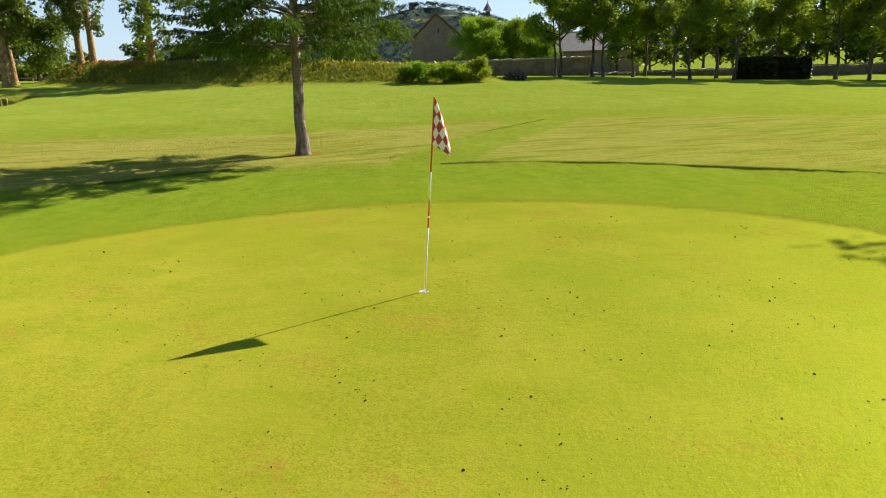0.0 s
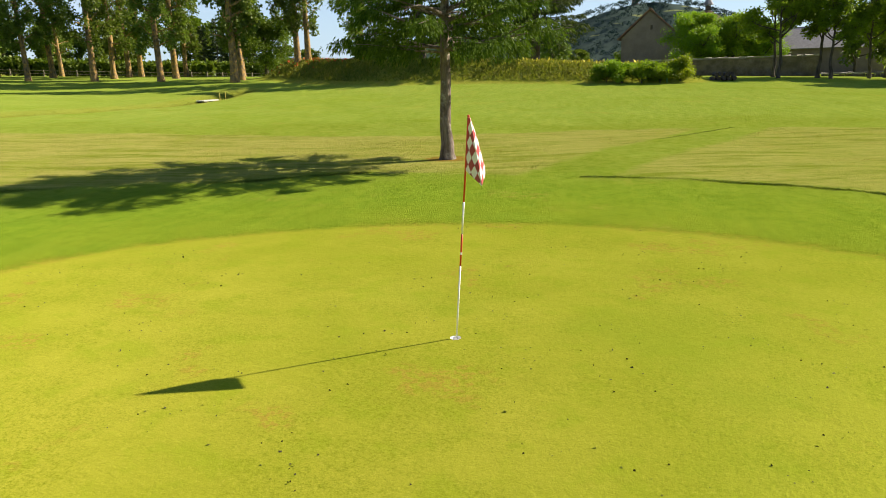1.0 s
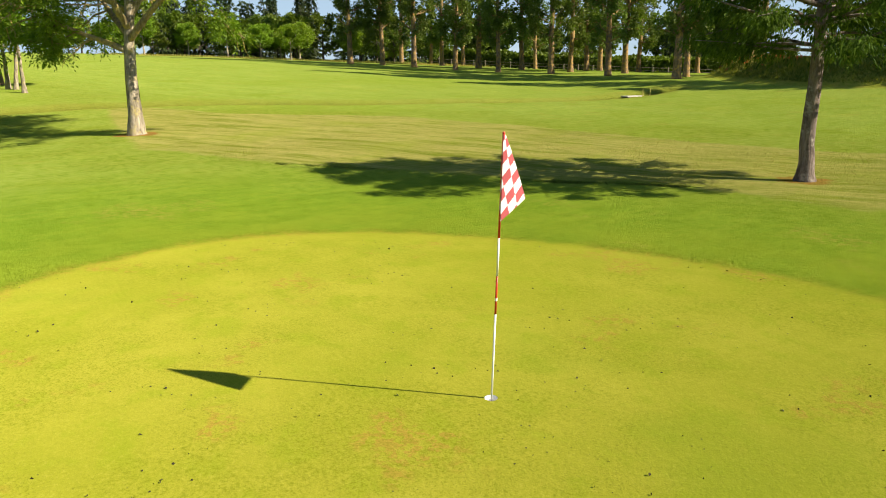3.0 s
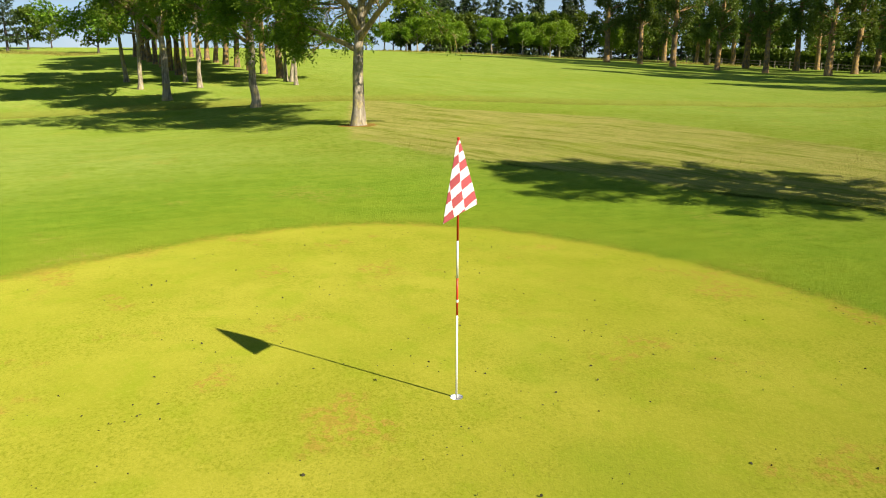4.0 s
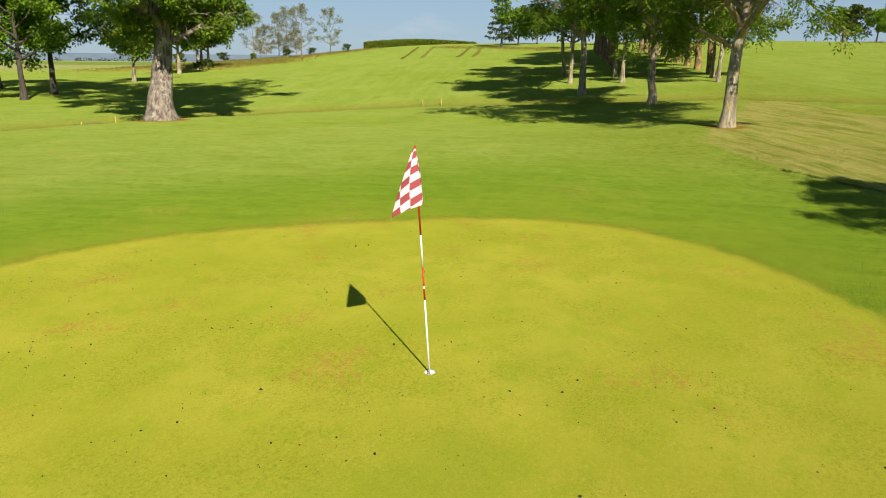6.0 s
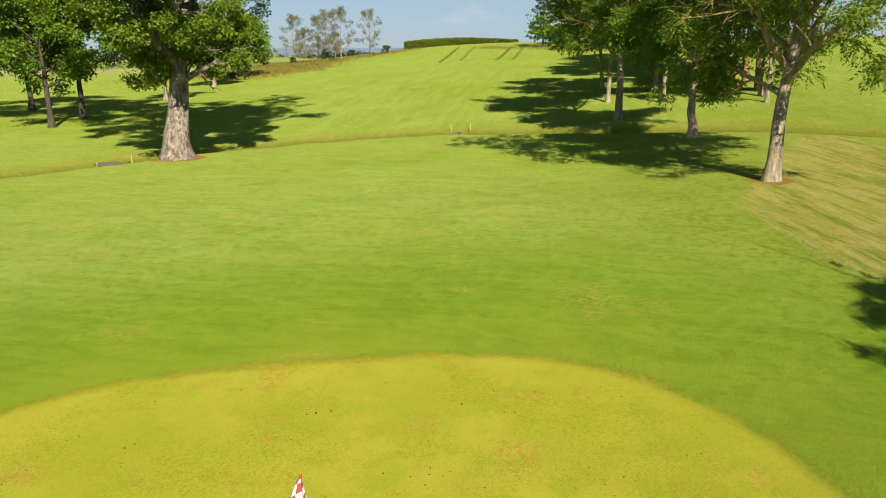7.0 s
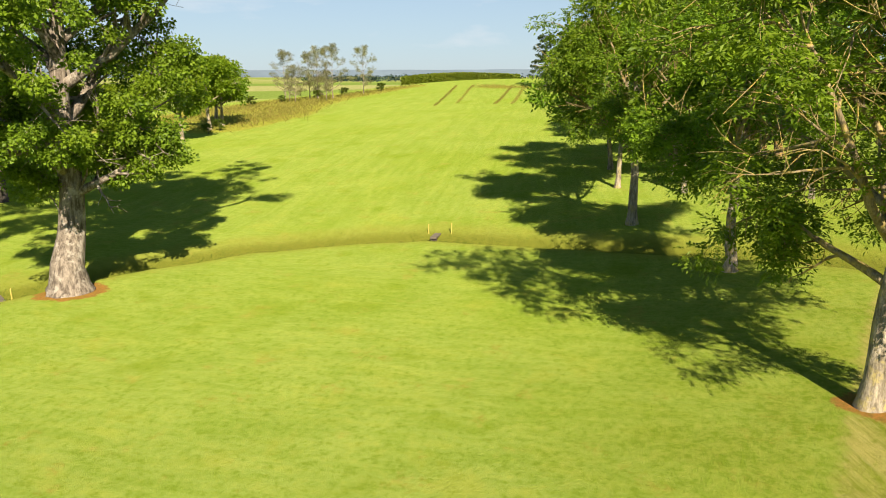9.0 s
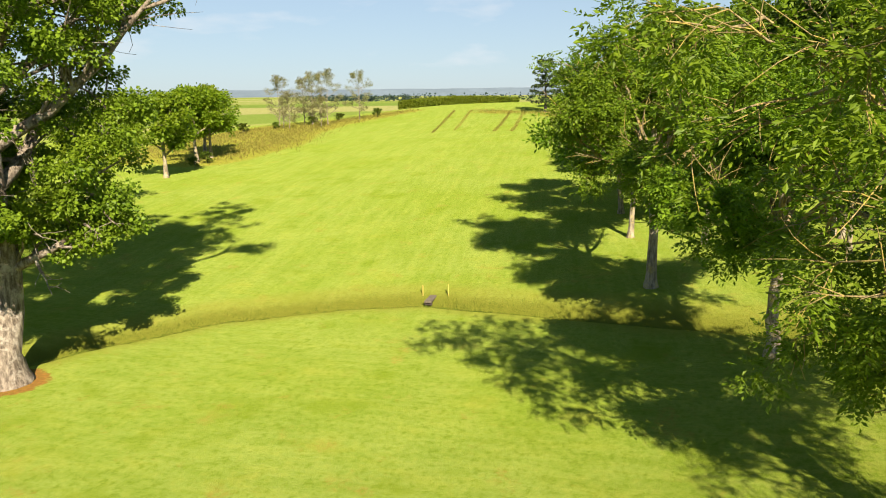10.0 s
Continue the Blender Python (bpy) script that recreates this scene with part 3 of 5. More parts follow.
def broadleaf(name, x, y, seed, H, r0, fork, spread, limbs=7, subs=6, twigs=4, n_leaf=9000, leaf=0.16, width=0.3, clump=0.38, bark=None, leaf_mat=None,
              lean=(0, 0), pinnate=0, bare=0.25, up=0.55, low=0.0, flare=1.45, turn=0.0, lower=1.0, sway=0.003, trunk_top=0.82, rise=0.25, reach=1.1, gaps=0.15, limb_mat=None, label="", category="tree", group="", twig_mat=None, droop_low=0.0, sides=12, shape=1.0, bias=(0, 0), outer=0.0, inner=0.28, patchy=2.2, tufts=1.0, tuft_tall=0.6, limb_r=0.045):
    """A leafy tree: trunk, limbs, twigs and a crown of leaf clumps round the twigs."""
    rng = np.random.default_rng(seed)
    top = thing(name, x, y, None, turn, label, category, group)
    n = 14
    zz = np.linspace(-0.15, H * trunk_top, n)
    wob = np.cumsum(rng.normal(size=(n, 2)) * H * sway, axis=0)
    path = np.stack([lean[0] * zz + wob[:, 0], lean[1] * zz + wob[:, 1], zz], -1)
    path[:2, :2] -= wob[:2]
    extra = [-0.15, 0.0, 0.12, 0.3, 0.6]
    ez = np.array(extra)
    lowp = np.stack([lean[0] * ez, lean[1] * ez, ez], -1)
    path = np.concatenate([lowp, path[zz > 0.9]])
    fz = np.clip(path[:, 2] / (H * trunk_top), 0, 1)
    rad = r0 * (1 - 0.88 * trunk_top / 0.82 * fz ** 0.9) * (1 + (flare - 1) * np.exp(-np.clip(path[:, 2], 0, None) / (1.1 * r0 + 0.1)))
    trunk = Pile()
    trunk.add(*tube(path, rad, sides, rng, 0.045))
    child("trunk", trunk.mesh("trunk"), bark, top)
    sites, ways = [], []
    fine_wood = Pile()
    for k in range(limbs):
        s = (k + rng.uniform(0.1, 0.9)) / limbs
        z0 = fork + (H * (trunk_top - 0.04) - fork) * s ** 1.15
        start = np.array([np.interp(z0, path[:, 2], path[:, 0]), np.interp(z0, path[:, 2], path[:, 1]), z0])
        rt = np.interp(z0, path[:, 2], rad)
        az = k * 2.4 + rng.uniform(-0.4, 0.4) + seed
        env = max(0.3, math.sin(math.pi * (0.22 + 0.72 * s)) ** shape)
        L = spread * (lower + (1 - lower) * min(1.0, s / 0.45)) * env * rng.uniform(0.85, 1.15) * reach * (1 + max(0.0, math.cos(az) * bias[0] + math.sin(az) * bias[1]))
        el = rise + up * s + rng.uniform(-0.1, 0.15)
        way = np.array([math.cos(az) * math.cos(el), math.sin(az) * math.cos(el), math.sin(el)])
        lift = 0.5 * up + rng.uniform(-0.2, 0.3) - droop_low * (1 - s)
        lp = bend(rng, start, way, L, 8, lift, 0.10)
        lr = np.linspace(min(rt * 0.75, limb_r * L + 0.02), 0.012, 9)
        pile = Pile()
        pile.add(*tube(lp, lr, 7, rng, 0.05))
        tips = []
        for j in range(subs):
            q = inner + (0.96 - inner) * (j + rng.uniform(0, 1)) / subs
            p0, d0 = along(lp, q)
            sp = bend(rng, p0, unit(d0 + rng.normal(size=3) * np.linalg.norm(d0) * 0.9 + np.array([0, 0, 0.15 - droop_low * 0.2])), L * (0.5 - 0.22 * q) * rng.uniform(0.7, 1.2), 5, 0.3 - droop_low * (1 - s), 0.16)
            pile.add(*tube(sp, np.linspace(max(0.012, lr[0] * 0.35), 0.006, 6), 5))
            tips.append(sp)
            leafy = rng.uniform() > gaps and q > outer
            for w in range(twigs):
                p1, d1 = along(sp, rng.uniform(0.25, 1.0))
                tp = bend(rng, p1, unit(d1 + rng.normal(size=3) * np.linalg.norm(d1) * 1.1), L * 0.17 * rng.uniform(0.6, 1.3), 3, 0.2 - droop_low * 0.6, 0.2)
                fine_wood.add(*tube(tp, np.linspace(0.013, 0.005, 4), 4))
                if leafy and rng.uniform() > bare * (1.2 - s):
                    sites.append(tp[2]), ways.append(unit(tp[3] - tp[1]))
                    sites.append(tp[3]), ways.append(unit(tp[3] - tp[1]))
            if leafy and rng.uniform() > bare:
                sites.append(sp[-1]), ways.append(unit(sp[-1] - sp[-2]))
        sites.append(lp[-1]), ways.append(unit(lp[-1] - lp[-2]))
        child("limb", pile.mesh("limb"), limb_mat or bark, top)
    for k in range(6):
        sites.append(path[-1] * np.array([1, 1, 0.82 / trunk_top]) + rng.normal(size=3) * spread * 0.15), ways.append(np.array([0, 0, 1.0]))
    tagged(child("twigwork", fine_wood.mesh("twigwork"), twig_mat or bark, top), kind="stuff")
    sites, ways = np.array(sites), np.array(ways)
    keep = sites[:, 2] > low
    sites, ways = sites[keep], ways[keep]
    if tufts < 1:
        keep = rng.uniform(size=len(sites)) < tufts
        sites, ways = sites[keep], ways[keep]
    weight = rng.uniform(0.2, 1.0, len(sites)) ** patchy
    ball = clump * 1.75 * weight ** 0.25
    if pinnate:
        m = n_leaf // pinnate
        pick = rng.choice(len(sites), m, p=weight / weight.sum())
        off = unit(rng.normal(size=(m, 3))) * rng.uniform(0, 1, (m, 1)) ** 0.5 * np.array([1, 1, tuft_tall])
        c = sites[pick] + off * ball[pick][:, None]
        d = unit(ways[pick] * 0.4 + off * 0.8 + rng.normal(size=(m, 3)) * 0.45 + np.array([0, 0, -0.1]))
        stem = leaf * 2.4 * rng.uniform(0.7, 1.2, (m, 1))
        across = unit(np.cross(d, np.array([[0, 0, 1.0]]) + 0.3 * rng.normal(size=(m, 3))))
        base, way = [], []
        for k in range(pinnate):
            q = 0.25 + 0.75 * (k // 2) / max(1, (pinnate - 1) // 2)
            sg = 1 if k % 2 else -1
            base.append(c + d * stem * q - np.array([[0, 0, 1]]) * stem * 0.25 * q * q)
            way.append(unit(d * (0.55 if k < pinnate - 1 else 2.0) + across * sg * (0.9 if k < pinnate - 1 else 0)))
        base, way = np.concatenate(base), np.concatenate(way)
    else:
        pick = rng.choice(len(sites), n_leaf, p=weight / weight.sum())
        off = unit(rng.normal(size=(n_leaf, 3))) * rng.uniform(0, 1, (n_leaf, 1)) ** 0.5 * np.array([1, 1, tuft_tall])
        base = sites[pick] + off * ball[pick][:, None]
        way = unit(ways[pick] * 0.3 + off * 0.8 + rng.normal(size=(n_leaf, 3)) * 0.55)
    v, q = leaves(base, way, leaf, width, rng)
    tagged(child("crown", mesh_np("crown", v, q), leaf_mat, top), kind="stuff")
    return top


def conifer(name, x, y, seed, H, r0, first, spread, whorls=16, per=6, n_spray=14, needle=0.32, bark=None, leaf_mat=None, droop=0.5, label="", group="", bare=0.0, upper=0.9, thin=0.10, hang=0.5, each_limb=False, bias=(0, 0), waist=1.0, lean=None, spire=1.0, fans=0):
    """A needle tree: straight trunk, whorls of drooping limbs, hanging sprays."""
    rng = np.random.default_rng(seed)
    top = thing(name, x, y, None, 0, label, "tree", group)
    zz = np.concatenate([[-0.15, 0.0, 0.15, 0.4, 0.8], np.linspace(1.3, H, 14)])
    wob = np.cumsum(rng.normal(size=(len(zz), 2)) * 0.018, axis=0)
    wob[:4] = 0
    path = np.stack([wob[:, 0], wob[:, 1], zz], -1)
    if lean:
        off = lean[2] * np.clip(zz, 0, None) + lean[3] * np.clip(zz - 3.0, 0, None)
        path[:, 0] += lean[0] * off
        path[:, 1] += lean[1] * off
    rad = r0 * (1 - 0.95 * np.clip(zz / H, 0, 1)) * (1 + 0.45 * np.exp(-np.clip(zz, 0, None) / 0.25))
    if spire < 1:
        rad = rad * np.interp(zz, [5.2, 7.6], [1.0, 0.4])
    p = Pile()
    p.add(*tube(path, rad, 12, rng, 0.05))
    child("trunk", p.mesh("trunk"), bark, top)
    wood = Pile()
    base, way = [], []
    for w in range(whorls):
        s = (w + 0.3) / whorls
        z0 = first + (H * 0.97 - first) * s
        L0 = spread * max(0.0, 1 - s / spire) ** upper * (waist + (1 - waist) * min(1.0, s / 0.3)) + (0.25 if spire >= 1 else 0.06)
        for k in range(per):
            az = 2 * math.pi * k / per + w * 1.1 + rng.uniform(-0.3, 0.3)
            L = L0 * rng.uniform(0.7, 1.15) * (1 + min(1.0, 5 * s) * (lambda d: d if d > 0 else 0.4 * d)(math.cos(az) * bias[0] + math.sin(az) * bias[1]))
            el = 0.15 + 0.5 * s - droop * 0.3
            d = np.array([math.cos(az) * math.cos(el), math.sin(az) * math.cos(el), math.sin(el)])
            lp = bend(rng, [np.interp(z0, zz, path[:, 0]), np.interp(z0, zz, path[:, 1]), z0 + rng.uniform(-0.2, 0.2)], d, L, 6, -droop * (1 - s) * rng.uniform(0.5, 1.3), 0.06)
            pile = Pile() if each_limb else wood
            pile.add(*tube(lp, np.linspace(0.012 * L + 0.008, 0.005, 7), 5))
            if each_limb:
                child("limb", pile.mesh("limb"), bark, top)
            if rng.uniform() < bare:
                continue
            m = int(n_spray * (0.4 + L / spread) * (1.0 if s < spire else 0.2 if s < spire + 0.08 else 0.0))
            at = rng.uniform(0.18, 1.0, m)
            if fans:
                at = np.clip(rng.choice(rng.uniform(0.25, 1.0, fans), m) + rng.normal(size=m) * 0.045, 0.15, 1.0)
            for q in np.sort(at):
                p0, d0 = along(lp, q)
                d0 = unit(d0)
                sgn = rng.choice([-1, 1])
                out = unit(d0 * 0.7 + sgn * np.cross(d0, [0, 0, 1]) * rng.uniform(0.3, 1.0) + np.array([0, 0, -rng.uniform(0.0, hang)]))
                ln = 0.20 * L * (1.2 - q) + 0.18
                for j in range(3):
                    base.append(p0 + out * ln * j * 0.45 + rng.normal(size=3) * 0.05)
                    way.append(unit(out + rng.normal(size=3) * 0.35 + np.array([0, 0, -hang * 0.4])))
    if wood.v:
        tagged(child("branchwork", wood.mesh("branchwork"), bark, top), kind="stuff")
    base, way = np.array(base), np.array(way)
    v1, q1 = leaves(base, way, needle, thin, rng, 0.25)
    v2, q2 = leaves(base, unit(way + rng.normal(size=way.shape) * 0.5), needle * 0.8, thin, rng, 0.3)
    tagged(child("crown", mesh_np("crown", np.concatenate([v1, v2]), np.concatenate([q1, q2 + len(v1)])), leaf_mat, top), kind="stuff")
    return top


def again(ob, x, y, turn=0.0, size=1.0, tall=1.0, tilt=(0, 0), label=""):
    m = pose(x, y, on_land(x, y), tilt[0], tilt[1], turn) @ Matrix.Diagonal((size, size, size * tall, 1))
    c = copy_thing(ob, m)
    return tagged(c, label)


# ---- flag, hole ----
RED = plain("red lacquer", (0.55, 0.045, 0.02), 0.35, 0.1, 20)
WHITE = plain("white lacquer", (0.80, 0.79, 0.76), 0.35, 0.04, 20)


def cloth(name, color, share):
    m = Nodes(name)
    weave = m.noise(m.coords(), 260.0, 2)
    c = m.mix(m.step(weave, 0.3, 0.7, 0, 0.25), color, [v * 0.8 for v in color])
    a = m.surface(c, 0.85, m.bump(weave, 0.2, 0.002), 0.1)
    b = m.node("ShaderNodeBsdfTranslucent", {"Color": c}).outputs[0]
    return m.done(m.node("ShaderNodeMixShader", {0: share, 1: a, 2: b}).outputs[0])


CLOTH_RED, CLOTH_WHITE = cloth("red flag cloth", (0.34, 0.075, 0.08), 0.03), cloth("white flag cloth", (0.74, 0.71, 0.70), 0.05)


def build_flag():
    base = Vector((HOLE[0], HOLE[1], on_land(*HOLE) - 0.10))
    tip = Vector((0.0, 7.662, 2.13))
    top = thing("flagstick", base.x, base.y, base.z, 0, "leaning red and white striped golf flagstick with a limp checked flag", "flag")
    axis = tip - base
    turn = axis.to_track_quat("Z", "Y").to_matrix().to_4x4()
    L = axis.length
    r = 0.0085
    for a, b, mat in ((0.0, 0.375, WHITE), (0.375, 0.515, RED), (0.515, 0.652, WHITE), (0.652, 1.0, RED)):
        bm = bmesh.new()
        bmesh.ops.create_cone(bm, cap_ends=True, segments=14, radius1=r, radius2=r, depth=(b - a) * L, matrix=turn @ Matrix.Translation((0, 0, (a + b) / 2 * L)))
        part("pole_section", bm, mat, top, "red pole section" if mat == RED else "white pole section", True)
    bm = bmesh.new()
    bmesh.ops.create_cone(bm, cap_ends=True, segments=14, radius1=r * 1.35, radius2=r * 1.2, depth=0.022, matrix=turn @ Matrix.Translation((0, 0, 0.43 * L)))
    part("ferrule", bm, WHITE, top, "white plastic ferrule")
    bm = bmesh.new()
    bmesh.ops.create_uvsphere(bm, u_segments=12, v_segments=8, radius=r * 1.35, matrix=turn @ Matrix.Translation((0, 0, L + 0.004)))
    part("pole_cap", bm, RED, top, "red rounded cap", True)
    # cloth: hangs in three folds from the pole, widest low down
    plan = np.array([(0.0, 0.0), (0.11, -0.10), (0.205, -0.17), (0.20, -0.04), (0.155, 0.10), (0.07, 0.06), (0.0, 0.05)])
    knots = np.array([0, 0.24, 0.44, 0.62, 0.78, 0.90, 1.0])
    hang = np.array([0.47, 0.53, 0.585, 0.51, 0.455, 0.44, 0.43])
    ns, nv = 145, 121
    verts = []
    down = np.array(axis.normalized())
    for i in range(nv):
        v = i / (nv - 1)
        for j in range(ns):
            s = j / (ns - 1)
            open_out = 0.07 + 0.93 * v ** 0.9
            px, py = np.interp(s, knots, plan[:, 0]) * open_out, np.interp(s, knots, plan[:, 1]) * open_out
            wave = 0.006 * math.sin(9 * s + 5 * v) * v
            c = down * (L - 0.010 - v * np.interp(s, knots, hang))
            verts.append((c[0] + px + wave, c[1] + py - wave, c[2]))
    idx = np.arange(nv * ns).reshape(nv, ns)
    quads = np.stack([idx[:-1, :-1], idx[:-1, 1:], idx[1:, 1:], idx[1:, :-1]], -1)
    me = mesh_np("flag", verts, quads.reshape(-1, 4), None, True)
    me.materials.append(CLOTH_RED)
    me.materials.append(CLOTH_WHITE)
    # the cloth droops from its upper corner, so the checks stand on their points
    fall, across = np.meshgrid((np.arange(nv - 1) + 0.5) / (nv - 1), (np.arange(ns - 1) + 0.5) / (ns - 1), indexing="ij")
    width = 0.72 * across * (0.07 + 0.93 * fall ** 0.9)
    drop = fall * np.interp(across, knots, hang)
    checks = np.floor(drop / 0.13 + width / 0.115 + 0.3) + np.floor(drop / 0.13 - width / 0.115 + 40.3)
    me.polygons.foreach_set("material_index", (checks % 2).ravel().astype(np.int32))
    flag = child("flag", me, None, top, "limp red and white checked cloth")
    flag.modifiers.new("thickness", "SOLIDIFY").thickness = 0.002


def build_cup():
    z = on_land(*HOLE)
    top = thing("hole_cup", HOLE[0], HOLE[1], z, 0, "white golf hole cup sunk in the putting green", "golf hole")
    prof = [(0.0545, -0.012), (0.0545, -0.003), (0.0515, -0.002), (0.0505, -0.006), (0.0505, -0.10), (0.0, -0.10)]
    n = 24
    bm = bmesh.new()
    rings = [[bm.verts.new((r * math.cos(k * 2 * math.pi / n), r * math.sin(k * 2 * math.pi / n), h)) for k in range(n)] for r, h in prof[:-1]]
    for a, b in zip(rings[:-1], rings[1:]):
        for k in range(n):
            bm.faces.new((a[k], a[(k + 1) % n], b[(k + 1) % n], b[k]))
    bm.faces.new(rings[-1])
    bmesh.ops.recalc_face_normals(bm, faces=bm.faces)
    part("liner", bm, WHITE, top, "", True)


build_flag()
build_cup()

# ---- near trees ----
conifer("fir_tree", -4.34, 20.1, 4, 10.7, 0.163, 2.75, 3.5, 18, 10, 175, 0.115, BARK_FIR, NEEDLE, 0.14,
        "drooping fir with a bare grey trunk on red soil", thin=0.13, fans=4, hang=0.95, upper=0.6, each_limb=True, bias=(0.22, -0.45), waist=0.85, bare=0.1, lean=(0.62, -0.785, 0.06, 0.15), spire=0.6)
ASH = dict(limb_r=0.022, bark=BARK_ASH, leaf_mat=LEAF_ASH, twig_mat=BARK_TWIG, limb_mat=BARK_LIMB, pinnate=7, droop_low=0.3, trunk_top=0.50, rise=0.55, up=0.75, gaps=0.36)
broadleaf("ash_tree", -21.75, 10.42, 17, 11.7, 0.235, 2.6, 4.9, 19, 9, 8, 110000, 0.13, 0.22, 0.32, lean=(-0.02, 0.055), bare=0.3, low=2.6, reach=1.1, bias=(0.12, -0.15), outer=0.34, tufts=0.45, lower=1.15,
          label="ash with lichened bare lower twigs and feathery leaves", **dict(ASH, rise=0.52, gaps=0.2, droop_low=0.7, trunk_top=0.72))
broadleaf("ash_tree", -31.4, 7.1, 23, 10.5, 0.20, 2.8, 3.8, 10, 8, 6, 80000, 0.135, 0.22, 0.34, bare=0.2, low=2.0, reach=1.4, outer=0.35, tufts=0.6, lower=1.1,
          label="ash with lichened bare lower twigs and feathery leaves", **ASH)
broadleaf("ash_tree", -37.65, 2.67, 36, 12.5, 0.21, 3.1, 3.9, 11, 9, 6, 85000, 0.135, 0.22, 0.34, bare=0.2, low=2.9, reach=1.4, outer=0.42, tufts=0.6,
          label="full ash with a rounded leafy crown and pale trunk", **ASH)
broadleaf("oak_tree", -22.65, -14.5, 8, 18.0, 0.52, 3.4, 8.6, 22, 11, 7, 250000, 0.120, 0.40, 0.32, BARK_OAK, LEAF_OAK, bare=0.05, low=3.0, flare=1.6, sway=0.005, gaps=0.12, inner=0.05, patchy=1.3, tufts=0.6,
          lower=0.5, droop_low=0.1, bias=(0.15, -0.12), up=0.8, sides=20, label="old oak with a thick pale flared trunk and broad crown")

# ---- tree row beside the fairway ----
slim = broadleaf("slim_ash_tree", -44.5, 4.1, 51, 9.5, 0.15, 2.6, 3.4, 8, 5, 4, 9000, 0.26, 0.26, 0.5, BARK_ASH, LEAF_ASH, bare=0.15, low=2.2,
                 label="slim ash with a pale trunk in the tree row", group="ashes of the tree row")
for x, y, turn, size, tilt in ((-45.5, 0.5, 70, 1.0, (0, 3)), (-50.5, -0.9, 130, 1.05, (3, -6)), (-43.8, 10.0, 200, 0.8, (0, 2)), (-46.3, 9.9, 300, 0.85, (-2, -4)), (-47.0, 9.6, 20, 0.9, (0, -2)),
                               (-49.4, 3.0, 250, 1.0, (0, 2))):
    again(slim, x, y, turn, size, 1.0, tilt)
pollard = broadleaf("avenue_tree", -50.0, 9.4, 61, 13, 0.27, 4.6, 4.0, 10, 5, 3, 8000, 0.32, 0.38, 0.5, BARK_POPLAR, LEAF_WOOD, bare=0.1, low=4.0, flare=1.2,
                    label="avenue tree with a thick orange-brown trunk", group="trees of the avenue")
for k in range(1, 10):
    again(pollard, -50.0 - 4.3 * k, 9.4 - 0.95 * k, 47 * k, 0.95 + 0.07 * math.sin(k * 2.1))
for k in range(8):
    again(pollard, -55.3 - 4.6 * k, 2.2 - 0.95 * k, 90 + 71 * k, 0.9 + 0.08 * math.sin(k * 1.7))

# ---- trees across the ditch ----
lime = broadleaf("lime_tree", -29.5, -31.0, 71, 9.0, 0.20, 2.3, 4.4, 12, 7, 4, 24000, 0.20, 0.38, 0.45, BARK_DARK, LEAF_OAK, bare=0.05, low=1.7,
                 label="young lime with a dark trunk and dense crown", group="limes across the ditch")
again(lime, -33.2, -32.5, 140, 1.05)
again(lime, -24.5, -37.0, 220, 1.1)
again(lime, -36.0, -41.0, 20, 1.1)
fruit = broadleaf("walnut_tree", -44.2, -35.6, 83, 6.2, 0.17, 1.6, 2.9, 9, 6, 3, 9500, 0.235, 0.36, 0.45, BARK_ASH, LEAF_LIME, bare=0.05, low=1.5,
                  label="low walnut with a pale trunk and light green crown", group="walnuts across the ditch")
for x, y, turn, size in ((-59.4, -43.4, 60, 1.25), (-69.0, -48.4, 150, 1.3), (-73.0, -50.0, 230, 1.2), (-75.5, -53.0, 20, 1.3)):
    again(fruit, x, y, turn, size)

# ---- poplar grove ----
poplar = broadleaf("poplar_tree", -79.4, 50.6, 91, 29, 0.35, 3.0, 2.1, 34, 4, 2, 12500, 0.25, 0.42, 0.34, BARK_POPLAR, LEAF_POPLAR, bare=0.3, low=2.6, tuft_tall=1.5, gaps=0.42, inner=0.1, flare=1.3, up=0.9, shape=0.4, sway=0.0015, droop_low=0.55,
                   label="tall poplar with a straight bare lower trunk", group="poplars of the grove")
poplar_b = broadleaf("poplar_tree", -76.3, 53.4, 97, 28, 0.31, 3.4, 1.9, 33, 4, 2, 11500, 0.25, 0.42, 0.34, BARK_POPLAR, LEAF_POPLAR, bare=0.35, low=3.0, tuft_tall=1.5, gaps=0.42, inner=0.1, flare=1.3, up=0.9, shape=0.4, sway=0.0015, droop_low=0.55,
                     label="tall poplar with a straight bare lower trunk", group="poplars of the grove")
for k, (x, y) in enumerate(((-71.4, 54.8), (-80.7, 65.7), (-64.1, 55.5), (-69.3, 63.0), (-58.9, 57.4), (-64.0, 65.4), (-52.9, 59.5), (-55.6, 65.1), (-58.4, 70.6), (-45.7, 60.1), (-47.8, 65.0), (-52.3, 72.6), (-36.7, 58.7), (-38.2, 62.1), (-49.4, 79.4), (-93, 67), (-93, 72.5), (-90, 76.5), (-80, 82.5), (-63, 78))):
    again(poplar_b if k % 3 else poplar, x, y, 83 * k, 0.95 + 0.08 * math.sin(k * 2.7), 1.0, (0.5 * math.sin(k), 0.5 * math.cos(3 * k)))
for x, y, s in ((-33.01, 63.56, 0.85), (-31.74, 63.25, 0.8), (-30.1, 71.29, 1.0)):
    again(poplar, x, y, 30 * x, s)

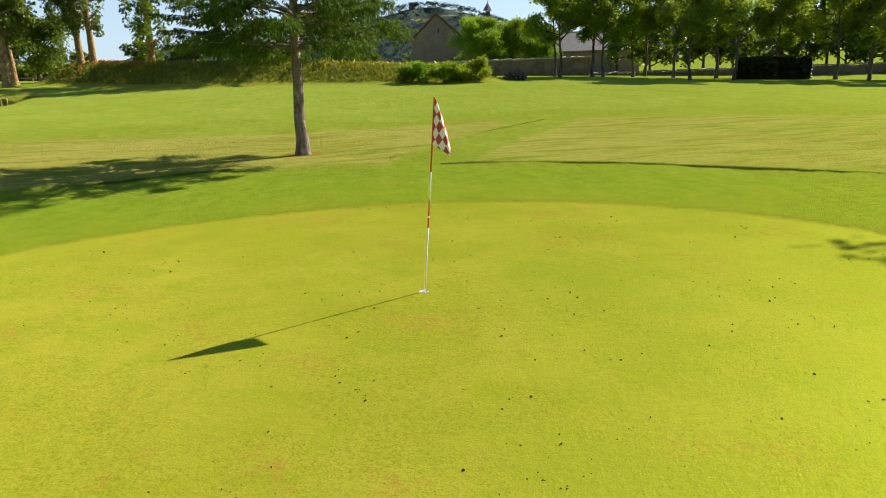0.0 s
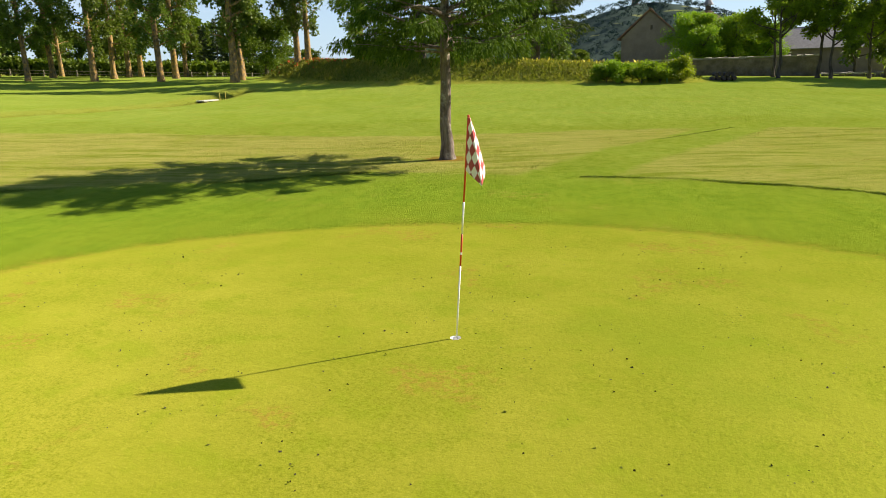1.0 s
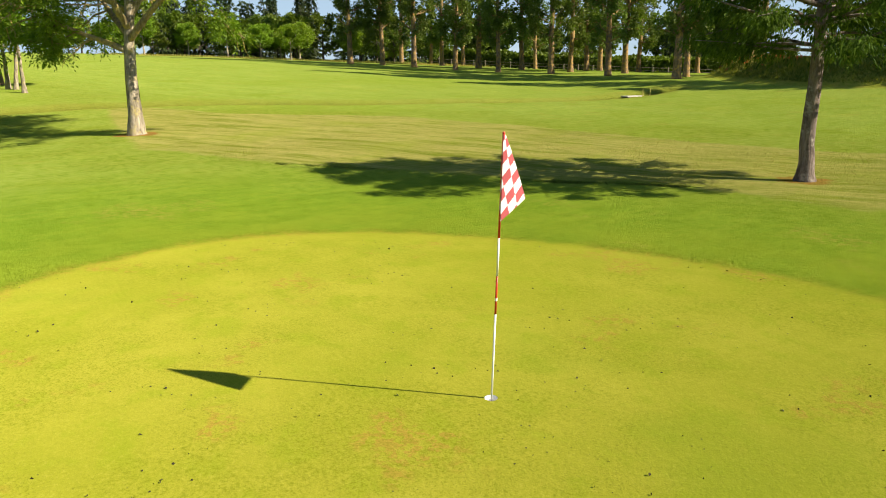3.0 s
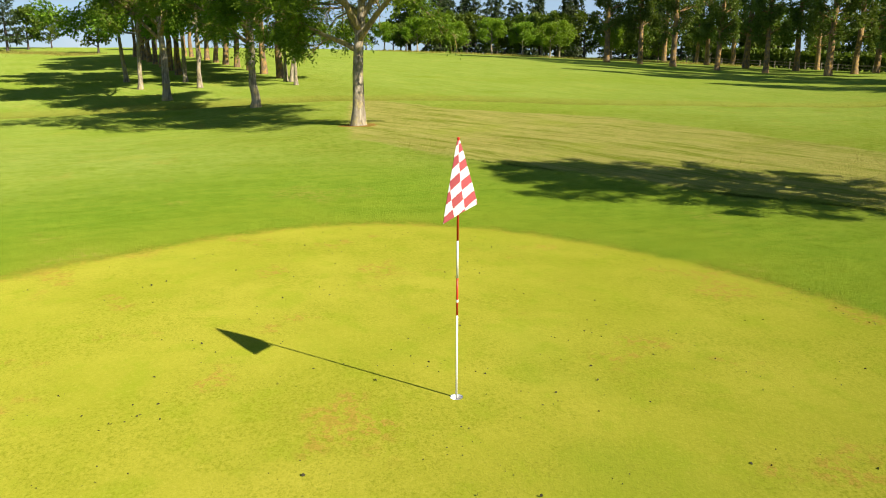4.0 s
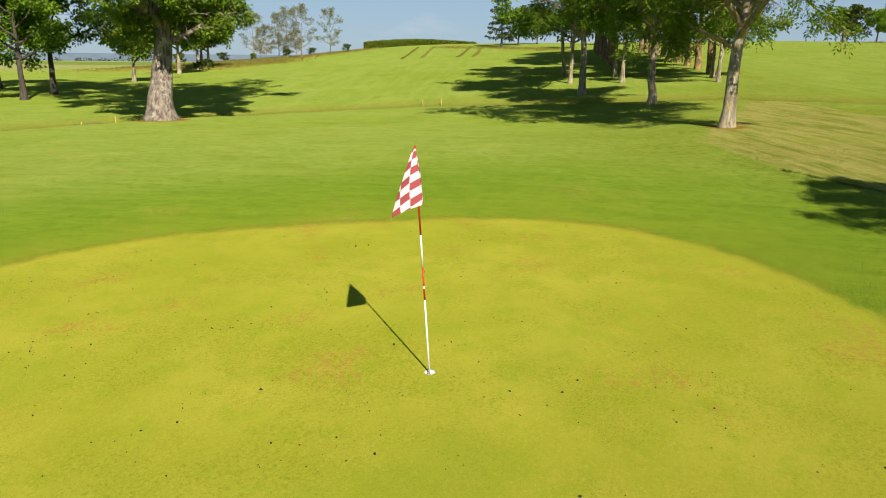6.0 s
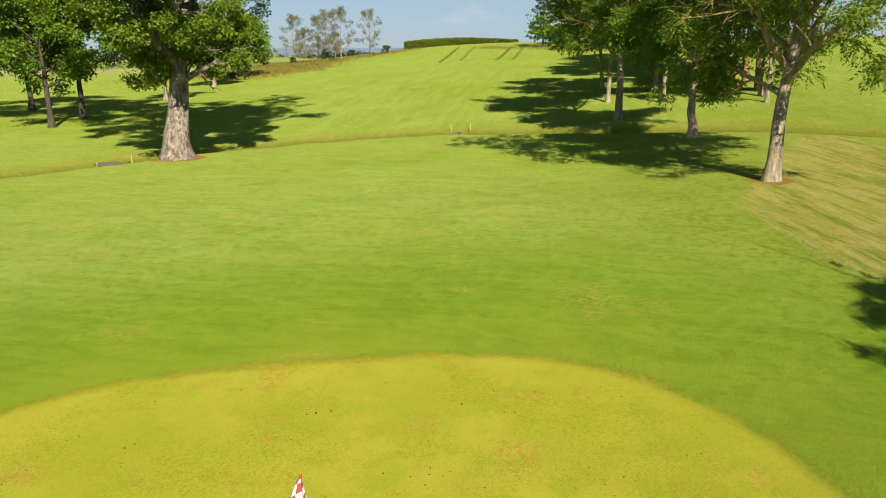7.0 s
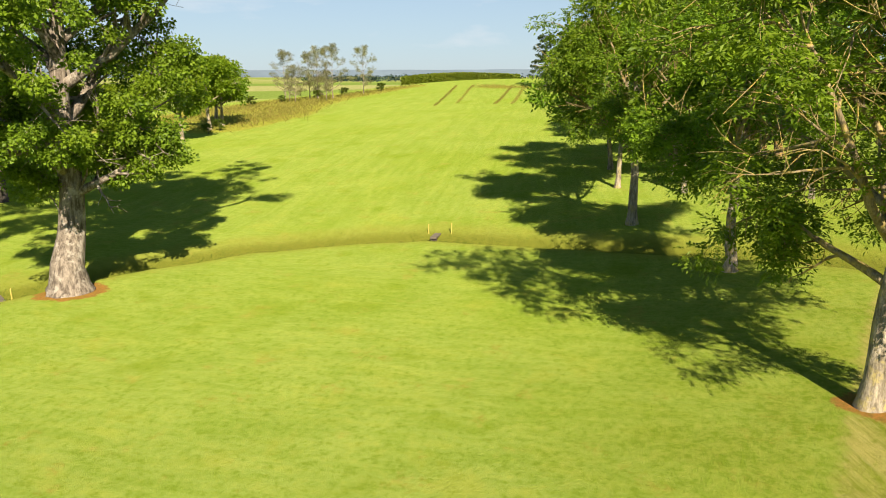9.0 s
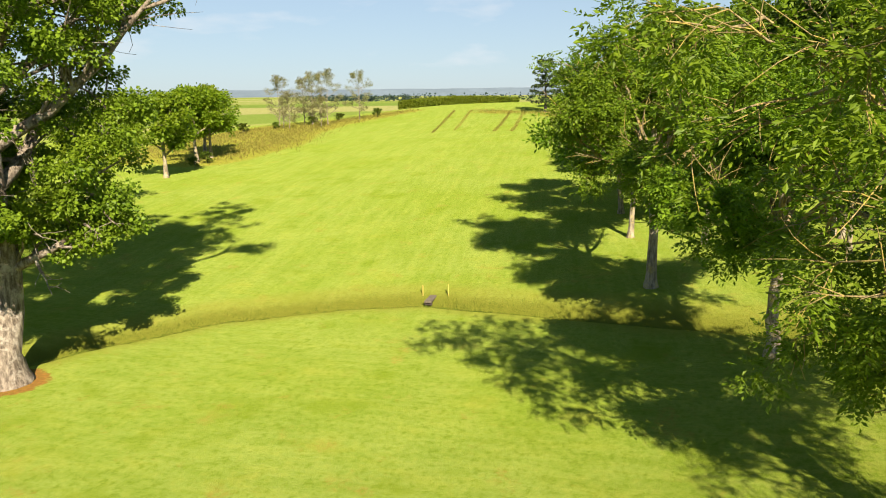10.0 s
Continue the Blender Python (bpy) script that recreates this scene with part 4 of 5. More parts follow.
# ---- row in front of the farm wall ----
row = broadleaf("hornbeam_tree", 7.8, 67.8, 103, 9.6, 0.135, 2.5, 2.9, 14, 6, 3, 13000, 0.17, 0.42, 0.34, BARK_DARK, LEAF_HORN, bare=0.1, low=2.2,
                label="dark slender tree with a leafy crown", group="trees before the farm wall")
for k, (x, y) in enumerate(((7.9, 64.5), (11.0, 67.2), (11.6, 64.9), (14.7, 67.6), (16.7, 71.8), (17.9, 66.2), (17.8, 60.9), (21.5, 66.0), (21.7, 62.1), (25.9, 64.4), (27.2, 67.2), (30.5, 63.6), (32.1, 61.4), (34.2, 65.4), (36.6, 60.9), (39.4, 64.5))):
    again(row, x, y, 97 * k, 1.0 + 0.1 * math.sin(k * 1.9))
# Unseen tree east of the green, added for its shadow; not in this row.
again(row, 18.9, 15.0, 40, 1.45)

# ---- woods and lone trees far off ----
wood_tree = broadleaf("woodland_tree", -132, 38, 111, 11, 0.25, 1.5, 4.6, 12, 4, 2, 3200, 0.55, 0.42, 0.6, BARK_DARK, LEAF_WOOD, bare=0.03, low=0.8,
                      label="broad woodland tree at the edge of the wood", group="trees of the wood")
spruce = conifer("spruce_tree", -140, 46, 121, 15, 0.25, 0.6, 3.0, 16, 6, 5, 0.8, BARK_DARK, NEEDLE_FAR, 0.35,
                 "dark spruce standing in the wood", "spruces of the wood", thin=0.16)
rw = np.random.default_rng(5)
for k in range(34):
    s = k / 33
    x = np.interp(s, [0, 0.35, 0.6, 1.0], [-138, -118, -104, -128]) + rw.uniform(-4, 4)
    y = np.interp(s, [0, 0.35, 0.6, 1.0], [28, 52, 62, 118]) + rw.uniform(-4, 4)
    again(wood_tree, x, y, rw.uniform(0, 360), rw.uniform(0.5, 0.74))
for k in range(26):
    s = k / 25
    x = np.interp(s, [0, 0.5, 1.0], [-150, -130, -135]) + rw.uniform(-6, 6)
    y = np.interp(s, [0, 0.5, 1.0], [44, 66, 100]) + rw.uniform(-6, 6)
    again(spruce, x, y, rw.uniform(0, 360), rw.uniform(0.75, 1.1))
for x, y, s in ((-96.5, 50.5, 0.8), (-101, 54.0, 0.9), (-106, 50, 0.85), (-112, 47, 0.95), (-122, 37, 0.95), (-92, 58, 0.75), (-117, 42.5, 0.85), (-109, 54.5, 0.95), (-126, 32, 0.8)):
    again(fruit, x, y, 40 * s * x, s, 1.0, label="small light green rounded tree before the wood")
# skyline pair and hedge-end trees
pine = conifer("pine_tree", -124.9, -26.8, 131, 8.6, 0.22, 1.4, 2.6, 9, 6, 9, 0.5, BARK_DARK, NEEDLE_FAR, 0.1,
               "lone pine with layered limbs on the skyline", thin=0.2, bare=0.15, upper=0.5)
again(wood_tree, -130.5, -25.2, 10, 0.66, 1.0, label="rounded tree beside a pine on the skyline")
again(wood_tree, -134.0, -22.5, 100, 0.5, 1.0, label="small leaning tree on the skyline")
for k, (x, y, s) in enumerate(((-112, -12, 0.6), (-120, -5, 0.75), (-128, 4, 0.5), (-131, 10, 0.5))):
    again(wood_tree, x, y, 77 * k, s, 1.0, label="rounded tree on the skyline")
larch = broadleaf("larch_tree", -123.5, -77.5, 141, 9.6, 0.11, 1.2, 2.9, 18, 4, 3, 3400, 0.27, 0.14, 0.30, BARK_ASH, LARCH, bare=0.3, low=1.0, gaps=0.3, up=0.5, trunk_top=0.95,
                  label="thin half-bare larch in long grass", group="larches on the rise")
for k, (x, y, s) in enumerate(((-111.6, -66.8, 0.66), (-117.0, -65.8, 0.98), (-111.5, -60.5, 0.55), (-115.5, -61.8, 1.0), (-123.0, -60.0, 0.92), (-118.6, -68.6, 0.9), (-113, -69, 0.6))):
    again(larch, x, y, 61 * k, s)
for k, (x, y, s) in enumerate(((-112, -70, 0.16), (-117, -66, 0.2), (-122, -63.5, 0.18), (-126, -58, 0.2), (-66, -46, 0.14), (-69, -47, 0.16), (-106, -72, 0.22), (-98, -75, 0.25))):
    again(wood_tree, x, y, 50 * k, s, 0.75, label="low dark shrub in the long grass")
# dark broad conifers behind the earth bank
# The second is hidden by the fir, added for its shadow on the field.
for x, y, h, sp, sd in ((-10.8, 64.0, 20, 4.5, 151), (-20.8, 63.5, 24, 4.6, 157)):
    conifer("cedar_tree", x, y, sd, h, 0.42, 2.7, sp, 22, 9, 34, 0.32, BARK_DARK, NEEDLE_CEDAR, 0.12,
            "broad dark cedar with dead lower twigs behind the bank", "cedars behind the bank", thin=0.16, bare=0.08, upper=0.55)
for k in range(9):
    again(wood_tree, -36 + 5.2 * k + rw.uniform(-1.6, 1.6), 126 + rw.uniform(-6, 14), rw.uniform(0, 360), rw.uniform(0.4, 0.68), 0.85, label="dark rounded tree at the hill's foot")
# willow and rounded tree by the farm
broadleaf("willow_tree", -45.0, 77.5, 87, 6.6, 0.24, 1.0, 3.5, 16, 7, 4, 16000, 0.24, 0.34, 0.5, BARK_DARK, LEAF_WOOD, bare=0.0, low=0.8, gaps=0.05, droop_low=0.3,
          label="rounded willow by the far meadow")
farm_tree = broadleaf("rounded_tree", 2.0, 104.9, 85, 8.2, 0.22, 1.2, 4.0, 18, 8, 4, 34000, 0.20, 0.4, 0.55, BARK_DARK, LEAF_LIME, bare=0.0, low=0.5, gaps=0.05,
                      label="bright rounded tree behind the farm wall", group="trees behind the farm wall")
again(farm_tree, 6.2, 105.6, 130, 0.95)
again(farm_tree, 10.0, 107.0, 230, 0.82)
for k in range(15):
    again(wood_tree, 21 + 3.2 * k + rw.uniform(-1.2, 1.2), 87 + rw.uniform(-2, 3) - 0.5 * k, rw.uniform(0, 360), rw.uniform(0.57, 0.8), 1.0)
for k in range(10):
    again(wood_tree, 18 + 6 * k + rw.uniform(-1.5, 1.5), 96 + rw.uniform(-4, 7) - 1.5 * k, rw.uniform(0, 360), rw.uniform(0.6, 0.87), 1.1)
for k in range(26):
    s = k / 25
    again(wood_tree, np.interp(s, [0, 0.5, 1], [-117, -94, -30]) + rw.uniform(-5, 5), np.interp(s, [0, 0.5, 1], [96, 131, 156]) + rw.uniform(-6, 6), rw.uniform(0, 360), rw.uniform(0.47, 0.78) * (1.4 if s < 0.62 else 1.0), 0.95,
          label="broad tree of the far tree belt")


# ---- stuff: rank grass, stalks, bits on the green ----
def grass_patch(name, points, height, mat, seed, label, lean=0.35, width=0.05):
    rng = np.random.default_rng(seed)
    n = len(points)
    base = np.column_stack([points, land(points[:, 0], points[:, 1]) - 0.02])
    way = unit(np.column_stack([rng.normal(size=n) * lean, rng.normal(size=n) * lean, np.ones(n)]))
    v, q = leaves(base, way, height, width, rng, 0.2)
    me = mesh_np(name, v, q)
    me.materials.append(mat)
    return tagged(new(name, me), label, "grass", "", "stuff")


def strip_points(line, width, n, seed):
    rng = np.random.default_rng(seed)
    a = np.array(line, float)
    seg = np.linalg.norm(np.diff(a, axis=0), axis=1)
    at = np.concatenate([[0], np.cumsum(seg)])
    s = rng.uniform(0, at[-1], n)
    p = np.column_stack([np.interp(s, at, a[:, 0]), np.interp(s, at, a[:, 1])])
    return p + rng.normal(size=(n, 2)) * width * 0.5


POPPY = plain("poppy petal", (0.62, 0.10, 0.02), 0.7)
grass_patch("poppies", strip_points([(-35, 66.5), (-32, 64.2), (-29.5, 62.3), (-26, 60)], 1.8, 420, 11), 0.42, POPPY, 12, "orange-red poppies on the end of the bank", 0.4, 0.13)
YELLOW_PETAL = plain("yellow petal", (0.72, 0.62, 0.05), 0.7)
grass_patch("yellow_flowers", strip_points([(-11, 58.6), (-6, 58.4), (-2.5, 57.9)], 1.2, 110, 14), 0.48, YELLOW_PETAL, 15, "yellow wild flowers on top of the bank", 0.35, 0.14)
def on_bank(p):
    return p[away(p[:, 0], p[:, 1], BANK) < 3.6]


grass_patch("bank_grass", on_bank(strip_points(BANK, 4.6, 50000, 1)), 0.30, BANK_BLADE, 2, "tall rank grass covering the earth bank", 0.6, width=0.12)
grass_patch("bank_grass_stalks", on_bank(strip_points(BANK, 4.6, 5000, 3)), 0.42, STALK, 4, "dry stalks rising from the earth bank", width=0.05)
grass_patch("ditch_grass", strip_points(DITCH, 0.9, 30000, 5), 0.13, BLADE, 6, "coarse grass lining the shallow ditch")
grass_patch("ditch_straw", strip_points(DITCH, 2.2, 5000, 7), 0.12, STALK, 8, "dry grass along the ditch lips")
for k, (line, w) in enumerate(TALL_GRASS):
    grass_patch("meadow_grass", strip_points(line, w * 1.1, 7000 if k < 2 else 2500, 20 + k), 0.4, STRAW_TALL, 30 + k, "tall dry grass left unmown", 0.6, width=0.10)
for k, line in enumerate(([(-102.0, -36.4), (-130, -44.8)], [(-105.0, -34.2), (-130, -41.6)], [(-102.5, -27.4), (-129, -33.8)], [(-101.5, -24.6), (-127, -31.0)])):
    grass_patch("grass_strip", strip_points(line, 0.3, 900, 40 + k), 0.26, STRAW_TALL, 50 + k, "narrow strip of brown unmown grass", width=0.09)


def scatter(n, seed, x0, x1, y0, y1, inside):
    rng = np.random.default_rng(seed)
    x, y = rng.uniform(x0, x1, n), rng.uniform(y0, y1, n)
    k = inside(x, y)
    return np.column_stack([x[k], y[k]])


TURF_BLADE = leaf_material("turf blade", (0.080, 0.172, 0.006), (0.165, 0.25, 0.012), 0.35, 0.7)
STRAW_BLADE = leaf_material("straw blade", (0.16, 0.20, 0.014), (0.34, 0.30, 0.09), 0.35, 0.7)


def rough_at(x, y):
    return np.minimum(np.minimum(y - curve_y(x, CUT_EDGE), curve_y(x, ROUGH_TOP) - y), away(x, y, LANE) - 1.0)


# Both lips use dark blades to carry the shade of the cut's step.
lip = strip_points([p for p in CUT_EDGE if -1.2 < p[0] < 14], 0.07, 12000, 61)
grass_patch("cut_edge_grass", lip, 0.058, BLADE, 62, "thick lip of grass at the mowing edge", 0.45, 0.12)
grass_patch("cut_edge_grass", strip_points([p for p in CUT_EDGE if -16 < p[0] < -5], 0.09, 7000, 69), 0.05, BLADE, 70, "low lip of grass at the mowing edge", 0.45, 0.12)
grass_patch("track_edge_grass", strip_points([(-1.8, 18.8), (-1.42, 21.55), (0.1, 24.5), (1.8, 27.45), (3.3, 30.2)], 0.07, 2600, 67), 0.03, BLADE, 68, "dark lip of grass along the mown track", 0.45, 0.12)
grass_patch("collar_grass", scatter(150000, 63, -14, 14, -6, 20, lambda x, y: (green_in(x, y) < -0.05) & (rough_at(x, y) < 0.1) & (green_in(x, y) > -6)), 0.03, TURF_BLADE, 64, "short dense grass of the collar", 0.7, 0.16)
grass_patch("rough_grass", scatter(90000, 65, -17, 16, 9, 33, lambda x, y: (rough_at(x, y) > 0) & (np.hypot(x + 4.34, y - 20.1) > 0.8)), 0.05, STRAW_BLADE, 66, "thin dry grass of the rough", 0.8, 0.12)

# ---- far land ----
# Bluish tones here and on the hills carry the distance haze in the colour.
FAR_WOOD = plain("hazed far woodland", (0.040, 0.066, 0.054), 0.95, 0.3, 0.02, spec=0.0)
HILL = Nodes("hazed hill pasture and wood")
_v = HILL.coords((1, 1, 2.0))
_f = HILL.noise(HILL.coords((0.5, 1, 4.0), 0.2), 0.016, 3, 0.5)
_c = HILL.mix(HILL.step(_f, 0.62, 0.635), (0.046, 0.066, 0.060), (0.165, 0.185, 0.085))
_c = HILL.mix(HILL.step(HILL.noise(_v, 0.05, 4, 0.7), 0.5, 0.7, 0, 0.5), _c, (0.016, 0.030, 0.024))
HILL = HILL.done(HILL.surface(_c, 0.95, None, 0.0))


def hill(name, cx, cy, rx, ry, h, seed, label, mat):
    rng = np.random.default_rng(seed)
    n, k = 48, 18
    ph = rng.uniform(0, 6.28, 6)
    verts, quads = [], []
    for i in range(k + 1):
        q = i / k
        for j in range(n):
            a = 2 * math.pi * j / n
            w = 1 + 0.12 * math.sin(2 * a + ph[0]) + 0.08 * math.sin(5 * a + ph[1])
            z = h * (0.5 + 0.5 * math.cos(math.pi * q)) * (1 + 0.05 * math.sin(7 * a + ph[2] + 9 * q)) - 6 * q
            verts.append((cx + rx * q * w * math.cos(a), cy + ry * q * w * math.sin(a), z))
    idx = np.arange((k + 1) * n).reshape(k + 1, n)
    j2 = np.roll(idx, -1, axis=1)
    quads = np.stack([idx[:-1], idx[1:], j2[1:], j2[:-1]], -1).reshape(-1, 4)
    me = mesh_np(name, verts, quads, None, True)
    me.materials.append(mat)
    return tagged(new(name, me), label, "hill", "", "structure")


hill("hill", -72, 1199, 330, 300, 84, 1, "wooded hill with pastures on its flank", HILL)
hill("hill", -370, 1316, 420, 300, 62, 2, "low wooded hill behind the meadows", HILL)
hill("hill", 384, 1388, 420, 300, 48, 3, "low wooded hill behind the farm", HILL)
hill("hill", -851, 1284, 500, 300, 38, 4, "low rolling far hill", HILL)


def far_woods(name, pts, size, seed, label):
    """Clumped far crowns, one object."""
    rng = np.random.default_rng(seed)
    n_each = 26
    c = np.repeat(pts, n_each, axis=0)
    n = len(c)
    d = unit(rng.normal(size=(n, 3)))
    d[:, 2] = np.abs(d[:, 2])
    base = c + d * size * rng.uniform(0.3, 1.0, (n, 1)) * np.array([1, 1, 1.15])
    v, q = leaves(base, unit(d + rng.normal(size=(n, 3)) * 0.7), size * 0.38, 0.5, rng, 0.1)
    me = mesh_np(name, v, q)
    me.materials.append(FAR_WOOD)
    return tagged(new(name, me), label, "trees", "", "stuff")


rf = np.random.default_rng(77)
fx, fy = [], []
for k in range(90):
    a0, d0 = rf.uniform(0, 2 * math.pi), rf.choice([700, 950, 1300, 1800, 2300]) * rf.uniform(0.9, 1.1)
    n0, span = int(rf.integers(12, 34)), rf.uniform(0.05, 0.16)
    aa = a0 + np.linspace(0, span, n0)
    fx.append(d0 * np.cos(aa) * rf.uniform(0.99, 1.01, n0)), fy.append(d0 * np.sin(aa) * rf.uniform(0.99, 1.01, n0))
fx, fy = np.concatenate(fx), np.concatenate(fy)
ok = ~((np.abs(np.arctan2(fx, fy) + 0.1) < 0.25) & (np.hypot(fx, fy) < 1200))
fx, fy = fx[ok], fy[ok]
far_woods("far_woods", np.column_stack([fx, fy, land(fx, fy) + 1]), 7.0, 78, "dark copses and hedgerows across the plain")
a2 = rf.uniform(0, 6.28, 1700)
q2 = np.sqrt(rf.uniform(0, 1, 1700)) * 0.8
far_woods("hill_woods", np.column_stack([-72 + 330 * q2 * np.cos(a2), 1199 + 300 * q2 * np.sin(a2), 93 * (0.5 + 0.5 * np.cos(math.pi * q2)) - 5 * q2]), 4.2, 79, "woods on the hill")


def ridge(name, r, a0, a1, h, seed, mat, label):
    rng = np.random.default_rng(seed)
    n = 160
    t = np.linspace(a0, a1, n)
    hh = h * (0.6 + 0.4 * np.interp(t, np.linspace(a0, a1, 14), rng.uniform(0, 1, 14))) + rng.uniform(0, h * 0.06, n)
    x, y = r * np.cos(t), r * np.sin(t)
    base = np.stack([x, y, np.full(n, -10.0)], -1)
    crest = np.stack([x * 1.03, y * 1.03, hh], -1)
    back = np.stack([x * 1.1, y * 1.1, np.full(n, -10.0)], -1)
    v = np.concatenate([base, crest, back])
    i = np.arange(n - 1)
    q = np.concatenate([np.stack([i, i + 1, i + 1 + n, i + n], -1), np.stack([i + n, i + n + 1, i + 1 + 2 * n, i + 2 * n], -1)])
    me = mesh_np(name, v, q, None, False)
    me.materials.append(mat)
    return tagged(new(name, me), label, "hills", "", "structure")


# Aerial haze is put into the ridge's blue base colour.
HAZE_RIDGE = plain("far ridge tinted with haze", (0.14, 0.19, 0.24), 1.0, 0.12, 0.004)
ridge("backdrop", 3300, radians(60), radians(330), 42, 5, HAZE_RIDGE, "distant ridge along the horizon, coloured blue for haze")


# ---- built things ----
STONE = plain("rubble stone", (0.135, 0.112, 0.092), 0.9, 0.3, 2.0, 0.6)
CAPSTONE = plain("grey coping stone", (0.27, 0.25, 0.22), 0.9, 0.2, 3.0, 0.5)
RENDERED = plain("grey lime render", (0.185, 0.148, 0.136), 0.9, 0.14, 0.6, 0.2)
TILES = plain("brown clay roof tile", (0.17, 0.095, 0.07), 0.85, 0.2, 3.0, 0.5)
SLATE = plain("grey slate", (0.16, 0.16, 0.18), 0.7, 0.2, 3.0, 0.3)
YELLOW = plain("yellow painted post", (0.56, 0.44, 0.10), 0.6, 0.1, 15)
PLANK = plain("weathered grey plank", (0.17, 0.145, 0.11), 0.85, 0.2, 12, 0.3)
PALE_STONE = plain("pale concrete slab", (0.50, 0.48, 0.43), 0.85, 0.12, 6, 0.3)
DARK_WOOD = plain("dark log wood", (0.07, 0.055, 0.045), 0.9, 0.2, 6, 0.4)
HEDGE_LEAF = leaf_material("hedge leaf", (0.10, 0.165, 0.012), (0.17, 0.24, 0.018), 0.35)
DARK_HEDGE = leaf_material("dark hedge leaf", (0.012, 0.022, 0.008), (0.03, 0.05, 0.012), 0.15)
BRIGHT_LEAF = leaf_material("bright shrub leaf", (0.08, 0.15, 0.008), (0.22, 0.26, 0.012), 0.4)


def hedge(name, line, width, height, seed, mat, label, n=9000, size=0.3):
    rng = np.random.default_rng(seed)
    top = thing(name, line[0][0], line[0][1], 0.0, 0, label, "hedge")
    p = strip_points(line, 0.001, n, seed)
    u = rng.uniform(-0.5, 0.5, n)
    hq = rng.uniform(0, 1, n) ** 0.6
    face = rng.uniform(0, 1, n) < 0.7
    u = np.where(face & (hq < 0.9), np.sign(u) * 0.5, u) + rng.normal(size=n) * 0.07
    a = np.array(line, float)
    d = unit(a[-1] - a[0])
    nrm = np.array([-d[1], d[0]])
    p = p + nrm[None] * (u * width)[:, None]
    bulge = 1 + 0.06 * np.sin(p[:, 0] * 0.7 + p[:, 1] * 0.9)
    base = np.column_stack([p, land(p[:, 0], p[:, 1]) + hq * height * bulge])
    base -= np.array([line[0][0], line[0][1], 0])
    v, q = leaves(base, unit(rng.normal(size=(n, 3))), size, 0.4, rng)
    child("foliage", mesh_np("foliage", v, q), mat, top)
    return top


hedge("hedge", [(-150.5, -66.5), (-158.5, -55.5), (-166.5, -44.5)], 2.4, 1.75, 1, HEDGE_LEAF, "clipped green hedge on the crest of the fairway", 30000, 0.34)
hedge("field_hedge", [(-117, 90), (-101, 95), (-88, 102), (-73.5, 114.5), (-57, 130), (-40, 141)], 4.0, 2.7, 4, LEAF_WOOD, "overgrown dark hedge along the far meadow", 30000, 0.6)
for bx, by, bs in ((-94.5, 97, 0.28), (-86, 102.5, 0.33), (-79.5, 107, 0.27), (-69.5, 116.5, 0.3)):
    again(wood_tree, bx, by, 31 * bx, bs, 0.85, label="rounded bush before the far hedge")
for bx, by, bs in ((-80.5, 115, 0.48), (-78.6, 116.5, 0.55), (-76.6, 119, 0.47), (-74.7, 119.5, 0.52)):
    again(spruce, bx, by, 57 * bx, bs * 1.3)


def post_fence(line, step, label):
    # posts with two thin rails, along a line on the land
    a = np.array(line, float)
    at = np.concatenate([[0], np.cumsum(np.linalg.norm(np.diff(a, axis=0), axis=1))])
    q = np.arange(0, at[-1], step)
    px, py = np.interp(q, at, a[:, 0]), np.interp(q, at, a[:, 1])
    pz = land(px, py)
    top = thing("field_fence", px[0], py[0], float(pz[0]), 0, label, "fence")
    o = np.array([px[0], py[0], pz[0]])
    bm = bmesh.new()
    box(bm, 0, 0, 0.5, 0.16, 0.16, 1.3, 0.02)
    me = bpy.data.meshes.new("post")
    bm.to_mesh(me)
    bm.free()
    me.materials.append(PLANK)
    for x, y, z in zip(px, py, pz):
        ob = new("post", me)
        ob.parent = top
        ob.matrix_basis = pose(x - o[0], y - o[1], z - o[2])
    for h in (0.55, 1.0):
        rail = Pile()
        rail.add(*tube(np.column_stack([px, py, pz + h]) - o, np.full(len(px), 0.035), 5))
        child("rail", rail.mesh("rail"), PLANK, top)


post_fence([(-113, 84), (-99.5, 88.5), (-86.5, 95), (-72, 107), (-56, 122)], 2.4, "grey post and rail fence along the far meadow")
hedge("dark_hedge", [(22.9, 65.1), (25.7, 64.7), (28.6, 63.8)], 1.6, 1.7, 2, DARK_HEDGE, "dark clipped hedge under the trees", 14000, 0.3)
broadleaf("shrub", 0.9, 55.6, 31, 1.4, 0.05, 0.15, 0.8, 9, 5, 3, 5000, 0.13, 0.4, 0.30, BARK_DARK, BRIGHT_LEAF, bare=0.0, low=0.1, gaps=0.0,
          label="bright flowering shrub on the end of the bank", category="shrub")
bramble = broadleaf("bramble_bush", -2.9, 54.6, 33, 0.8, 0.05, 0.1, 1.15, 9, 5, 3, 7000, 0.13, 0.4, 0.28, BARK_DARK, LEAF_LIME, bare=0.0, low=0.0, gaps=0.1,
                    label="sprawling dark green bramble at the bank's foot", category="shrub", group="brambles at the bank")
again(bramble, -1.6, 54.5, 120, 0.95)
again(bramble, -4.0, 54.9, 310, 0.8)
again(bramble, -0.4, 54.7, 220, 0.85)


